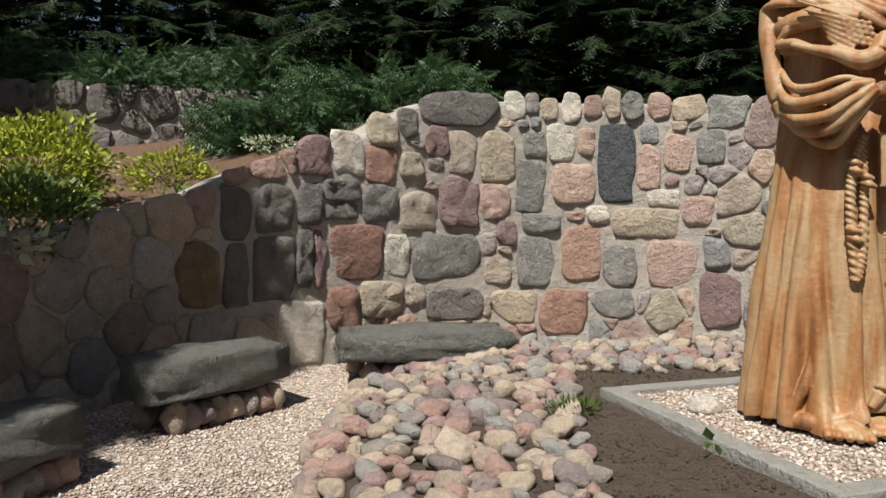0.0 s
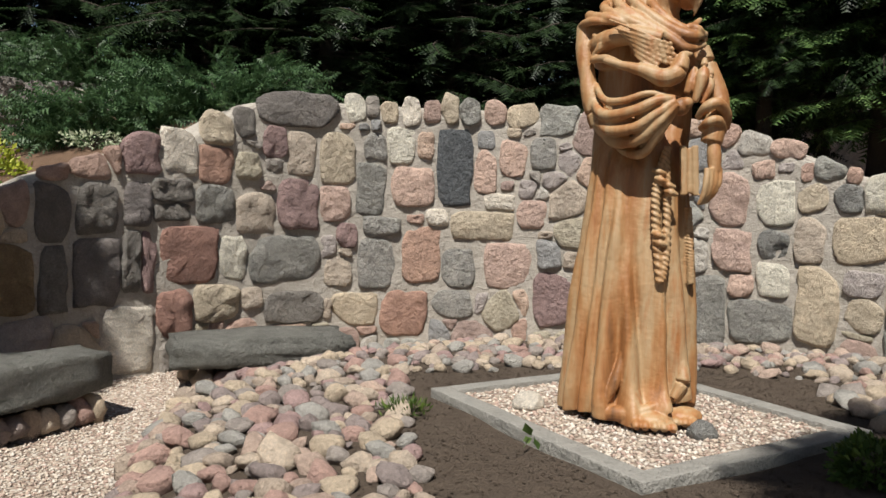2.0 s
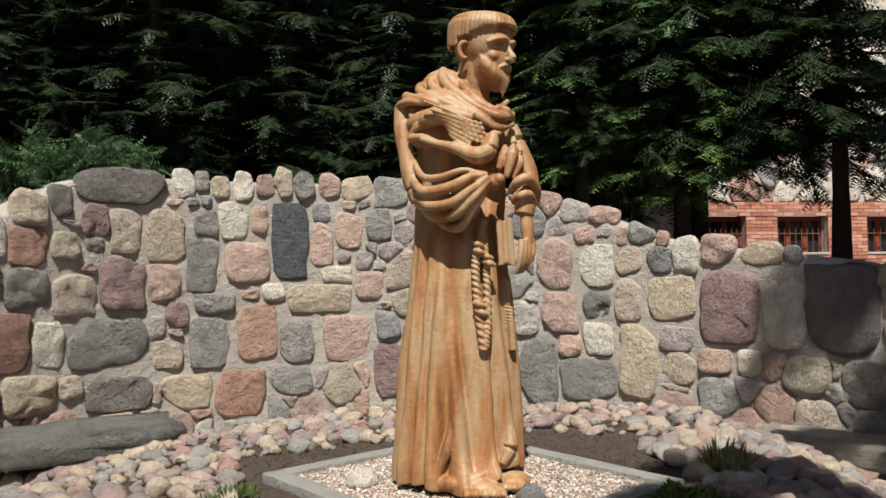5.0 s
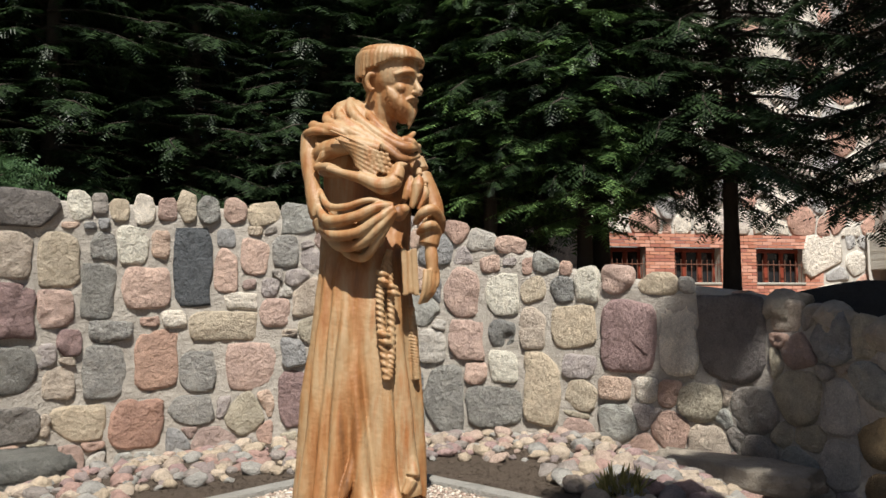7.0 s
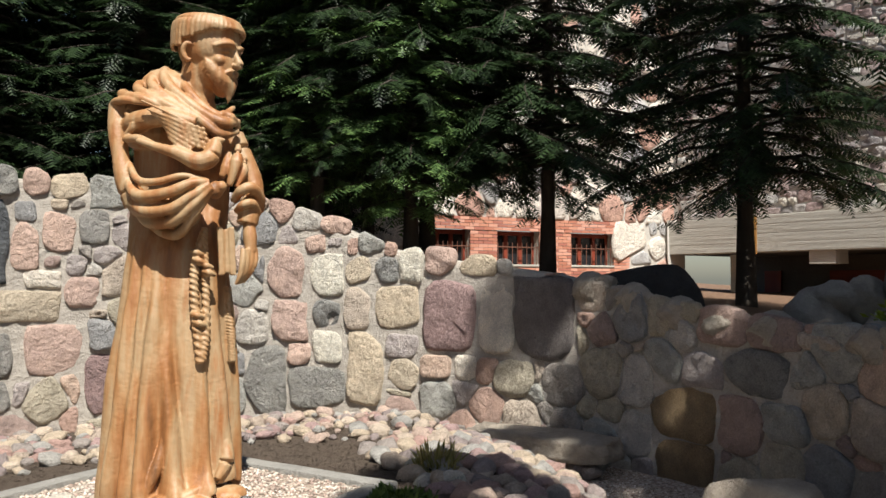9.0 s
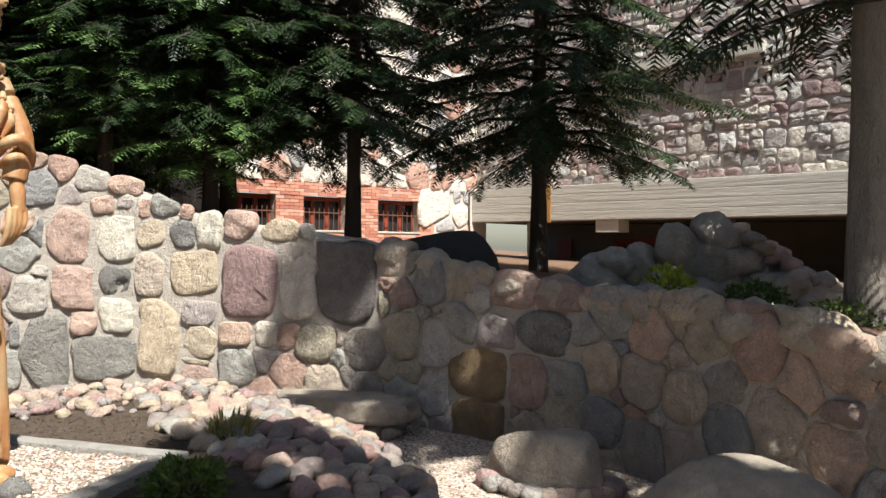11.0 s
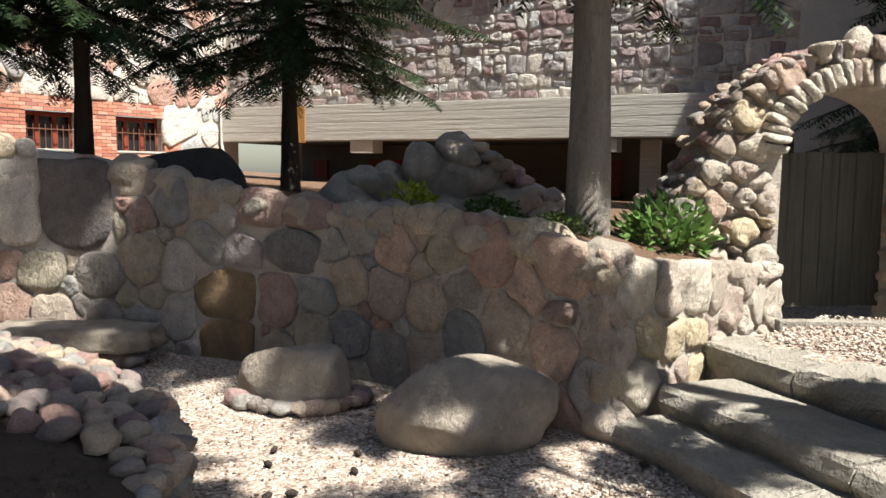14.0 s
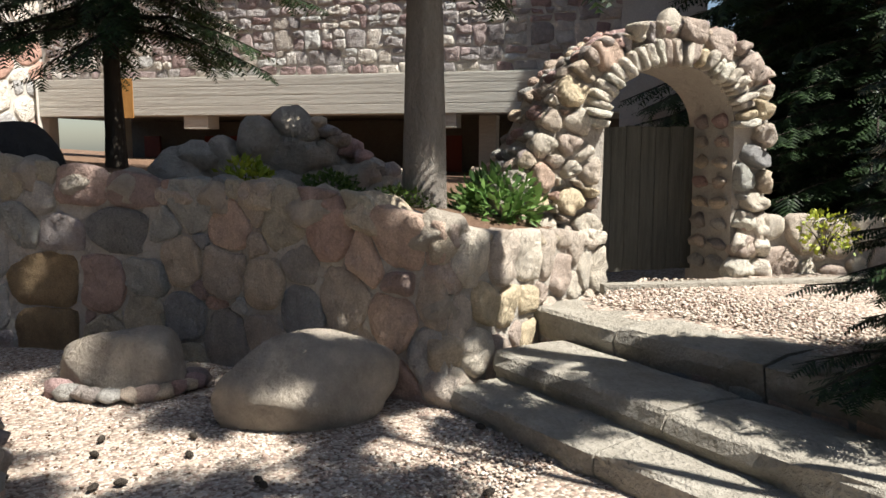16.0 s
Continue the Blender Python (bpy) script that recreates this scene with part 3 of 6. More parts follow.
    tube(bm, [(0.26, -0.18, 0.40), (0.27, -0.22, 0.25), (0.22, -0.26, 0.15)], [0.03, 0.045, 0.02], 10)
    # shoulders, breast and back of the cowl
    ball(bm, (-0.20, -0.01, 2.17), (0.15, 0.14, 0.12), (0, 20, 0), 3)
    ball(bm, (0.22, 0.0, 2.12), (0.11, 0.12, 0.12), (0, -15, 0), 3)
    ball(bm, (-0.03, 0.05, 2.385), (0.22, 0.17, 0.165), (0, 36, 0), 3)
    ball(bm, (-0.20, 0.02, 2.24), (0.17, 0.15, 0.10), (0, 32, 0), 3)
    ball(bm, (0.0, -0.11, 2.27), (0.25, 0.14, 0.10), (0, 22, 0), 3)
    ball(bm, (0.17, -0.07, 2.06), (0.13, 0.11, 0.20), (0, 0, 0), 3)
    # cowl: heavy folds wrapped from the nape over the near shoulder to the breast
    cowl = [([(0.043, 0.13, 2.449), (0.003, 0.03, 2.514), (0.030, -0.12, 2.417), (0.115, -0.20, 2.308), (0.213, -0.22, 2.250), (0.291, -0.12, 2.326)], 0.030),
            ([(-0.048, 0.13, 2.490), (-0.088, 0.03, 2.555), (-0.084, -0.10, 2.456), (0.026, -0.20, 2.329), (0.146, -0.25, 2.236), (0.243, -0.26, 2.201), (0.317, -0.17, 2.233)], 0.036),
            ([(-0.110, 0.13, 2.444), (-0.150, 0.03, 2.509), (-0.150, -0.12, 2.417), (-0.023, -0.22, 2.297), (0.114, -0.26, 2.201), (0.210, -0.27, 2.131), (0.313, -0.18, 2.172)], 0.034),
            ([(-0.179, 0.13, 2.394), (-0.219, 0.03, 2.459), (-0.224, -0.12, 2.389), (-0.101, -0.22, 2.304), (0.026, -0.25, 2.236), (0.140, -0.25, 2.155)], 0.034),
            ([(-0.262, 0.13, 2.329), (-0.302, 0.03, 2.394), (-0.309, -0.10, 2.359), (-0.204, -0.20, 2.322), (-0.072, -0.24, 2.266)], 0.032),
            ([(-0.309, 0.13, 2.224), (-0.349, 0.03, 2.289), (-0.354, -0.08, 2.314), (-0.288, -0.17, 2.315), (-0.170, -0.22, 2.290)], 0.026)]
    for line, r in cowl:
        tube(bm, line, [r * 0.7, r * 0.8] + [r * 0.92] * (len(line) - 3) + [r * 0.5], 12, 1.0, 8)
    tube(bm, [(0.219, -0.22, 2.270), (0.270, -0.24, 2.239), (0.321, -0.16, 2.197)], [0.02, 0.028, 0.014], 10)
    # hem of the cape standing out over the breast
    tube(bm, [(-0.30, -0.06, 2.17), (-0.22, -0.17, 2.20), (-0.08, -0.25, 2.215), (0.08, -0.27, 2.19)], [0.05, 0.06, 0.055, 0.04], 14, 1.0, 8)
    # near arm: the upper sleeve hangs from the shoulder
    tube(bm, [(-0.330, -0.04, 2.309), (-0.336, -0.09, 2.158), (-0.314, -0.13, 1.995), (-0.282, -0.16, 1.852), (-0.222, -0.17, 1.724)], [0.060, 0.052, 0.046, 0.058, 0.075], 16, 1.0, 8)
    tube(bm, [(-0.290, -0.14, 2.246), (-0.246, -0.20, 2.172), (-0.294, -0.17, 2.109)], [0.015, 0.026, 0.012], 10)
    tube(bm, [(-0.294, -0.17, 2.092), (-0.218, -0.24, 2.086), (-0.132, -0.29, 2.047)], [0.022, 0.026, 0.018], 10)
    # wide cuff: rim and draped folds that run together under the hand
    drape = [([(-0.268, -0.16, 1.955), (-0.216, -0.28, 1.847), (-0.118, -0.35, 1.832), (0.009, -0.38, 1.868), (0.135, -0.39, 1.853)], 0.020),
             ([(-0.282, -0.16, 1.876), (-0.215, -0.30, 1.758), (-0.069, -0.39, 1.768), (0.056, -0.41, 1.825), (0.151, -0.40, 1.839)], 0.030),
             ([(-0.275, -0.16, 1.793), (-0.196, -0.30, 1.678), (-0.060, -0.39, 1.676), (0.056, -0.42, 1.752), (0.154, -0.41, 1.825)], 0.028),
             ([(-0.242, -0.15, 1.726), (-0.159, -0.27, 1.613), (-0.038, -0.36, 1.613), (0.066, -0.41, 1.701), (0.160, -0.41, 1.805)], 0.030),
             ([(-0.190, -0.14, 1.664), (-0.094, -0.24, 1.564), (-0.003, -0.32, 1.543), (0.073, -0.38, 1.644), (0.160, -0.40, 1.780)], 0.026)]
    for line, r in drape:
        tube(bm, line, [r * 0.8, r * 1.15, r * 1.1, r * 0.9, r * 0.6], 12, 1.0, 8)
    tube(bm, [(-0.243, -0.14, 1.768), (-0.137, -0.22, 1.675), (-0.023, -0.26, 1.654), (0.003, -0.27, 1.546)], [0.05, 0.055, 0.04, 0.02], 12)
    tube(bm, [(-0.038, -0.33, 1.748), (0.048, -0.36, 1.778), (0.136, -0.37, 1.810)], [0.04, 0.035, 0.03], 12)
    ball(bm, (-0.08, -0.20, 1.69), (0.20, 0.155, 0.105), (0, 12, 0), 3)
    # the near hand, closed under the dove
    ball(bm, (0.184, -0.36, 1.798), (0.048, 0.05, 0.052), (0, 15, 0), 3)
    ball(bm, (0.212, -0.38, 1.815), (0.034, 0.035, 0.034), (0, 30, 0), 3)
    tube(bm, [(0.074, -0.30, 1.845), (0.169, -0.34, 1.807)], [0.04, 0.045], 12)
    # dove: body along the forearm, head raised, one wing lifted behind
    tube(bm, [(-0.223, -0.27, 2.071), (-0.135, -0.31, 2.037), (-0.016, -0.36, 1.996), (0.085, -0.39, 1.952), (0.148, -0.40, 1.970), (0.176, -0.39, 2.030), (0.189, -0.38, 2.071), (0.234, -0.38, 2.081)], [0.018, 0.024, 0.036, 0.052, 0.054, 0.042, 0.030, 0.007], 14, 1.0, 6)
    for k in range(7):
        f = k / 6
        tube(bm, [(0.117, -0.37, 2.119), (-0.022, -0.36, 2.200), (-0.209, -0.30, 2.293)] if k == 0 else
             [(0.12 - 0.012 * k, -0.375, 2.13 - 0.022 * k), (-0.02 - 0.004 * k, -0.365 + 0.004 * k, 2.20 - 0.022 * k), (-0.20 + 0.022 * k, -0.30, 2.27 - 0.024 * k)], [0.015, 0.015, 0.008], 8, 0.7)
    for row in range(5):
        for k in range(5):
            ball(bm, (0.115 - 0.03 * row + 0.010 * k, -0.392 + 0.006 * row, 2.135 + 0.010 * row - 0.030 * k), (0.017, 0.013, 0.014), (0, 30, 0), 1)
    # far arm: shoulder, bent elbow, rolled cuff, hand hanging beside the book
    tube(bm, [(0.295, -0.05, 2.166), (0.346, -0.09, 2.036), (0.398, -0.12, 1.892), (0.409, -0.15, 1.784)], [0.065, 0.062, 0.062, 0.06], 14)
    tube(bm, [(0.316, -0.19, 2.092), (0.303, -0.24, 1.978), (0.263, -0.25, 1.838)], [0.014, 0.036, 0.018], 12)
    tube(bm, [(0.354, -0.17, 2.023), (0.344, -0.21, 1.931), (0.304, -0.22, 1.834)], [0.014, 0.028, 0.016], 12)
    tube(bm, [(0.260, -0.20, 2.042), (0.245, -0.22, 1.947), (0.222, -0.23, 1.888)], [0.02, 0.03, 0.018], 12)
    tube(bm, [(0.292, -0.20, 1.755), (0.328, -0.26, 1.809), (0.386, -0.26, 1.830), (0.437, -0.20, 1.775), (0.441, -0.16, 1.697)], [0.022, 0.032, 0.034, 0.034, 0.026], 12, 1.0, 8)
    tube(bm, [(0.306, -0.20, 1.693), (0.341, -0.26, 1.728), (0.393, -0.25, 1.736), (0.431, -0.19, 1.681)], [0.018, 0.026, 0.028, 0.022], 12, 1.0, 8)
    tube(bm, [(0.394, -0.16, 1.766), (0.379, -0.19, 1.677), (0.368, -0.20, 1.618)], [0.060, 0.062, 0.060], 14)
    tube(bm, [(0.378, -0.20, 1.642), (0.383, -0.22, 1.549), (0.388, -0.23, 1.453)], [0.032, 0.040, 0.034], 12)
    for k in range(4):
        tube(bm, [(0.415 - 0.024 * k, -0.225 - 0.016 * k, 1.47), (0.41 - 0.024 * k, -0.245 - 0.016 * k, 1.39), (0.385 - 0.020 * k, -0.255 - 0.012 * k, 1.33 - 0.006 * k), (0.345 - 0.014 * k, -0.255 - 0.008 * k, 1.275 - 0.004 * k)], [0.017, 0.018, 0.015, 0.010], 8)
    # the book held upright against the robe
    for x, y, wide, tall in ((0.222, -0.235, 0.030, 0.28), (0.285, -0.235, 0.030, 0.28), (0.252, -0.225, 0.05, 0.255)):
        got = bmesh.ops.create_cube(bm, size=1)
        m = pose(x, y, 1.455, 0, -3, 0)
        for v in got["verts"]:
            v.co = m @ Vector((v.co.x * wide, v.co.y * 0.09, v.co.z * tall))
    # knotted rope girdle
    twist = lambda t, w: 1 + 0.24 * math.sin(2 * w + t * 150)  # noqa: E731
    tube(bm, [(0.141, -0.20, 1.591), (0.101, -0.24, 1.453), (0.081, -0.26, 1.300), (0.094, -0.27, 1.081), (0.123, -0.28, 0.820)], [0.022, 0.024, 0.025, 0.025, 0.025], 14, 1.0, 40, twist)
    tube(bm, [(0.128, -0.20, 1.574), (0.140, -0.23, 1.385), (0.146, -0.25, 1.216), (0.149, -0.27, 0.980), (0.129, -0.28, 0.826)], [0.020, 0.022, 0.022, 0.022, 0.024], 14, 1.0, 40, twist)
    for at in ((0.094, -0.27, 1.445), (0.107, -0.28, 1.398), (0.146, -0.27, 1.371), (0.159, -0.27, 1.330), (0.100, -0.29, 1.089), (0.113, -0.29, 1.042)):
        tube(bm, [(at[0] - 0.035, at[1] + 0.01, at[2] + 0.012), (at[0], at[1] - 0.015, at[2]), (at[0] + 0.035, at[1] + 0.01, at[2] - 0.014)], [0.014, 0.018, 0.014], 10)
    tube(bm, [(0.272, -0.10, 1.25), (0.292, -0.115, 1.0), (0.302, -0.12, 0.80)], [0.02, 0.022, 0.02], 14, 1.0, 60, twist)
    # head: built facing forward, then turned towards the gate
    head = bmesh.new()
    ball(head, (0, 0.0, 0.05), (0.142, 0.170, 0.175), (0, 0, 0), 4)
    ball(head, (0, 0.055, -0.07), (0.108, 0.118, 0.155), (-8, 0, 0), 4)
    ball(head, (0, 0.095, 0.075), (0.105, 0.080, 0.075), (0, 0, 0), 3)
    # nose, brows, lids, cheeks, lips
    tube(head, [(0, 0.158, 0.045), (0, 0.178, 0.0), (0, 0.205, -0.050), (0, 0.185, -0.068)], [0.014, 0.017, 0.024, 0.014], 10)
    for sg in (-1, 1):
        tube(head, [(sg * 0.012, 0.172, 0.045), (sg * 0.045, 0.172, 0.062), (sg * 0.085, 0.145, 0.052), (sg * 0.112, 0.105, 0.03)], [0.012, 0.016, 0.015, 0.010], 8)
        ball(head, (sg * 0.052, 0.142, 0.012), (0.028, 0.018, 0.014), (0, 0, -20 * sg), 2)
        tube(head, [(sg * 0.026, 0.155, 0.010), (sg * 0.053, 0.160, 0.016), (sg * 0.082, 0.138, 0.006)], [0.004, 0.006, 0.004], 6)
        ball(head, (sg * 0.062, 0.120, -0.045), (0.040, 0.036, 0.036), (0, 0, 0), 3)
        ball(head, (sg * 0.016, 0.188, -0.060), (0.014, 0.014, 0.011), (0, 0, 0), 2)
        # ear
        tube(head, [(sg * 0.142, -0.005, 0.03), (sg * 0.160, -0.030, 0.025), (sg * 0.162, -0.040, -0.020), (sg * 0.150, -0.020, -0.065), (sg * 0.138, 0.0, -0.06)], [0.012, 0.016, 0.015, 0.016, 0.010], 8)
        tube(head, [(sg * 0.01, 0.182, -0.088), (sg * 0.035, 0.172, -0.100), (sg * 0.058, 0.146, -0.125)], [0.009, 0.012, 0.007], 8)
    tube(head, [(-0.032, 0.162, -0.118), (0, 0.174, -0.114), (0.032, 0.162, -0.118)], [0.006, 0.010, 0.006], 8)
    # beard in locks along the jaw, pointed at the chin
    ball(head, (0, 0.118, -0.180), (0.062, 0.056, 0.072), (-12, 0, 0), 3)
    for k in range(25):
        w = -1.45 + 2.9 * k / 24
        off = abs(w)
        x, y = 0.108 * math.sin(w), 0.055 + 0.112 * math.cos(w)
        top = -0.135 + 0.062 * off + rnd.uniform(-0.01, 0.01)
        low = -0.275 + 0.10 * off + rnd.uniform(-0.012, 0.012)
        tube(head, [(x, y - 0.004, top), (x * 0.98, y + 0.004, (top + low) / 2), (x * (0.80 + 0.1 * off), y - 0.012 - 0.004 * off, low)], [0.008, 0.014, 0.005], 7)
    # tonsure: a thick fringe of locks under a shaven crown
    ball(head, (0, -0.015, 0.135), (0.150, 0.178, 0.098), (-6, 0, 0), 4)
    for k in range(46):
        w = 2 * math.pi * k / 46
        c, sn = math.sin(w), math.cos(w)
        rx, ry = 0.152, 0.182
        front = max(0.0, sn) ** 0.7
        low = 0.142 * front + (1 - front) * (0.062 if sn > -0.3 else 0.02)
        tube(head, [(c * rx * 0.55, -0.01 + sn * ry * 0.55, 0.226), (c * rx * 0.88, -0.01 + sn * ry * 0.88, 0.208), (c * rx * 1.06, -0.01 + sn * ry * 1.05, 0.155), (c * rx * 1.05, -0.01 + sn * ry * 1.04, low + rnd.uniform(-0.006, 0.006))],
             [0.009, 0.013, 0.0155, 0.012], 7, 1.0, 4)
    tube(head, [(0, -0.10, -0.45), (0, -0.05, -0.25), (0, -0.02, -0.05)], [0.13, 0.10, 0.11], 16)
    turn = pose(0.145, -0.035, 2.65, -6, 0, -126) @ Matrix.Diagonal((1.08, 1.08, 1.0, 1))
    head.transform(turn)
    me = bpy.data.meshes.new("head")
    head.to_mesh(me)
    head.free()
    bm.from_mesh(me)
    bpy.data.meshes.remove(me)
    # feet under the hem
    for x, y, n in ((0.10, -0.40, 5), (0.27, -0.27, 4)):
        ball(bm, (x, y + 0.06, 0.05), (0.12, 0.11, 0.055), (0, 0, 0), 2)
        for k in range(n):
            tube(bm, [(x - 0.085 + 0.045 * k, y - 0.0, 0.045), (x - 0.085 + 0.048 * k, y - 0.055, 0.035), (x - 0.085 + 0.048 * k, y - 0.075, 0.022)], [0.026, 0.026, 0.018], 8)
    ob = part("statue", bm, oak)
    rm = ob.modifiers.new("merge", "REMESH")
    rm.mode, rm.voxel_size, rm.use_smooth_shade = "VOXEL", 0.0062, True
    sm = ob.modifiers.new("soften", "SMOOTH")
    sm.factor, sm.iterations = 0.5, 2
    return tagged(ob, "tall carved oak statue of a robed figure, varnished honey brown", "statue")


figure = statue()
figure.matrix_basis = pose(2.10, 4.29, 0.58, 0, 0, -22) @ Matrix.Diagonal((1, 1, 0.968, 1))

# ---- the wall's stones: the ones known by colour and size, then the fill ----
# along the wall, height, width, tallness (metres)
KNOWN = {
    "dark": [(7.51, 2.79, 0.90, 0.35), (6.92, 2.60, 0.31, 0.29), (5.72, 1.69, 0.29, 0.47), (6.10, 1.72, 0.48, 0.44), (7.48, 0.58, 0.67, 0.34), (15.87, 1.54, 0.66, 0.95), (4.90, 1.55, 0.39, 0.57), (5.29, 1.63, 0.40, 0.48), (4.88, 1.06, 0.30, 0.63), (5.28, 1.01, 0.50, 0.71), (5.71, 1.15, 0.36, 0.64), (6.09, 1.75, 0.48, 0.51)],
    "tan": [(6.57, 2.49, 0.36, 0.35), (7.59, 2.29, 0.34, 0.47), (8.03, 2.26, 0.46, 0.58), (7.04, 1.59, 0.44, 0.48), (7.01, 0.73, 0.32, 0.30), (8.29, 0.54, 0.50, 0.39), (9.41, 2.93, 0.19, 0.36), (10.29, 2.89, 0.35, 0.26), (13.60, 1.48, 0.31, 0.47), (14.09, 1.51, 0.46, 0.49), (13.69, 0.82, 0.43, 0.78), (15.07, 1.97, 0.41, 0.25), (13.61, 1.95, 0.28, 0.28), (6.61, 0.71, 0.53, 0.40), (9.83, 1.51, 0.74, 0.49), (14.17, 0.75, 0.33, 0.30), (8.66, 2.84, 0.20, 0.25)],
    "pale": [(8.23, 2.87, 0.22, 0.29), (8.92, 2.85, 0.24, 0.32), (6.11, 2.22, 0.44, 0.46), (8.80, 2.44, 0.34, 0.50), (9.28, 1.63, 0.26, 0.24), (6.77, 1.16, 0.36, 0.53), (13.24, 1.91, 0.40, 0.52), (14.27, 1.98, 0.31, 0.39), (15.30, 1.45, 0.42, 0.74), (13.23, 1.02, 0.35, 0.42), (14.92, 0.86, 0.25, 0.26), (5.63, 0.43, 0.52, 0.70), (10.06, 1.79, 0.35, 0.28)],
    "red": [(6.57, 2.12, 0.36, 0.42), (6.27, 1.19, 0.60, 0.67), (9.08, 1.16, 0.47, 0.65), (8.88, 0.49, 0.55, 0.57), (6.09, 0.60, 0.39, 0.49)],
    "purple": [(7.57, 1.73, 0.47, 0.56), (8.19, 1.39, 0.28, 0.26), (10.71, 0.64, 0.46, 0.63), (14.73, 1.44, 0.62, 0.75), (5.80, 2.14, 0.45, 0.42), (7.27, 2.42, 0.29, 0.32), (5.74, 1.14, 0.32, 0.63)],
    "pink": [(7.99, 1.76, 0.36, 0.42), (9.86, 2.17, 0.32, 0.49), (10.19, 2.35, 0.35, 0.42), (8.96, 1.99, 0.52, 0.54), (10.44, 1.68, 0.35, 0.30), (10.19, 1.11, 0.54, 0.60), (9.97, 2.91, 0.24, 0.28), (12.76, 1.91, 0.46, 0.53), (12.79, 1.33, 0.40, 0.49), (12.91, 0.94, 0.36, 0.36), (13.35, 2.46, 0.29, 0.22), (13.07, 2.23, 0.29, 0.26), (14.61, 2.05, 0.34, 0.29), (15.97, 1.79, 0.30, 0.21)],
    "grey": [(6.54, 1.70, 0.46, 0.47), (7.37, 1.10, 0.79, 0.62), (8.43, 1.93, 0.40, 0.63), (8.60, 1.50, 0.47, 0.30), (8.50, 1.04, 0.47, 0.63), (9.55, 0.99, 0.38, 0.48), (8.49, 2.41, 0.27, 0.33), (9.65, 2.89, 0.23, 0.33), (10.56, 2.42, 0.32, 0.35), (13.23, 1.42, 0.29, 0.32), (13.98, 1.94, 0.27, 0.25), (12.56, 0.64, 0.47, 0.73), (9.49, 0.58, 0.45, 0.35), (18.22, 1.05, 0.54, 0.33), (13.14, 0.61, 0.68, 0.52)],
    "slate": [(9.48, 2.22, 0.44, 0.90)],
    "brown": [(17.48, 0.61, 0.60, 0.44), (17.47, 0.16, 0.57, 0.41), (4.51, 1.01, 0.44, 0.53)],
}
STONE_OF = {"dark": stone_dark, "tan": stone_tan, "pale": stone_pale, "red": stone_red, "purple": stone_purple, "pink": stone_pink, "grey": stone_grey,
            "slate": stone_slate, "brown": stone_brown}
fixed = [(s, z, w * 1.17, h * 1.17, key) for key, rows in KNOWN.items() for s, z, w, h in rows]
wall_seeds = pack(random.Random(11), WALL.len, wall_low, lambda s: wall_top(s) + 0.05, 0.36, fixed)
lay_stones(WALL, wall_seeds, fixed, lambda s: -0.05, lambda s: wall_top(s) + 0.09, wall_1, 0.008, 0.045, STONE_OF, stone_field, 5, n=22, crag=0.42, times=1, cut=0.17)


def mortar_face(line, low, top, parent, off, amp, seed=0.0, step=0.06):
    """Trowelled mortar that laps unevenly over the stones' edges."""
    n, m, verts, faces = int(line.len / step), 36, [], []
    for i in range(n + 1):
        s = line.len * i / n
        p, nr = line.at(min(s, line.len - 1e-4))
        lo, hi = low(s) - 0.05, top(s) - 0.02
        for k in range(m + 1):
            z = lo + (hi - lo) * k / m
            q = Vector((s * 3.1 + seed, z * 3.1, 0))
            o = off + amp * (noise.noise(q) + 0.7 * noise.noise(q * 2.7) + 0.4 * noise.noise(q * 7)) - (0.03 if k == m else 0)
            verts.append(p + nr * o + Vector((0, 0, z)))
    w = m + 1
    faces = [(i * w + k, i * w + k + 1, (i + 1) * w + k + 1, (i + 1) * w + k) for i in range(n) for k in range(m)]
    return mesh_ob("mortar_face", verts, faces, mortar, parent)


mortar_face(WALL, wall_low, wall_top, wall_1, 0.010, 0.010)

# wall between the corner and the gate
FACE = Line([(5.55, 0.2), (6.3, -0.22), (7.0, -0.6), (7.75, -0.95)], 6)
face_top = lambda s: float(np.interp(s, [0, 0.4, FACE.len], [1.17, 1.12, 0.92]))  # noqa: E731
wall_2 = tagged(ribbon("wall_2", FACE, lambda s: 0.0, face_top, 0.5, mortar), "low garden wall of rounded stones set in pale mortar", "wall", kind="structure")
lay_stones(FACE, pack(random.Random(4), FACE.len, lambda s: 0.05, face_top, 0.30), (), lambda s: 0.0, lambda s: face_top(s) + 0.08, wall_2, 0.03, 0.075, {}, stone_ochre, 6, crag=0.35)
mortar_face(FACE, lambda s: 0.0, face_top, wall_2, 0.022, 0.015, 5.0)



def capstones(line, s0, s1, top, parent, seed, sizes, mats):
    """Uneven stones bedded along a wall's top."""
    rnd = random.Random(seed)
    shapes = [rock_mesh("capstone", rnd.choice(mats), 120 + seed + k, (1, 0.8, 0.62), 0.4, 3, 0, 7) for k in range(6)]
    s = s0
    while s < s1:
        r = rnd.uniform(*sizes)
        p, nr = line.at(min(s + r, line.len - 1e-3))
        d = Vector((nr.y, -nr.x, 0))
        ob = new("capstone", rnd.choice(shapes))
        ob.parent = parent
        ob.matrix_basis = pose(p.x - nr.x * (r * 0.55 - 0.04), p.y - nr.y * (r * 0.55 - 0.04), top(s + r) - r * rnd.uniform(0.05, 0.3), rnd.uniform(-12, 12), rnd.uniform(-12, 12), math.degrees(math.atan2(d.y, d.x)) + rnd.uniform(-15, 15)) @ Matrix.Scale(r, 4)
        s += r * 1.75


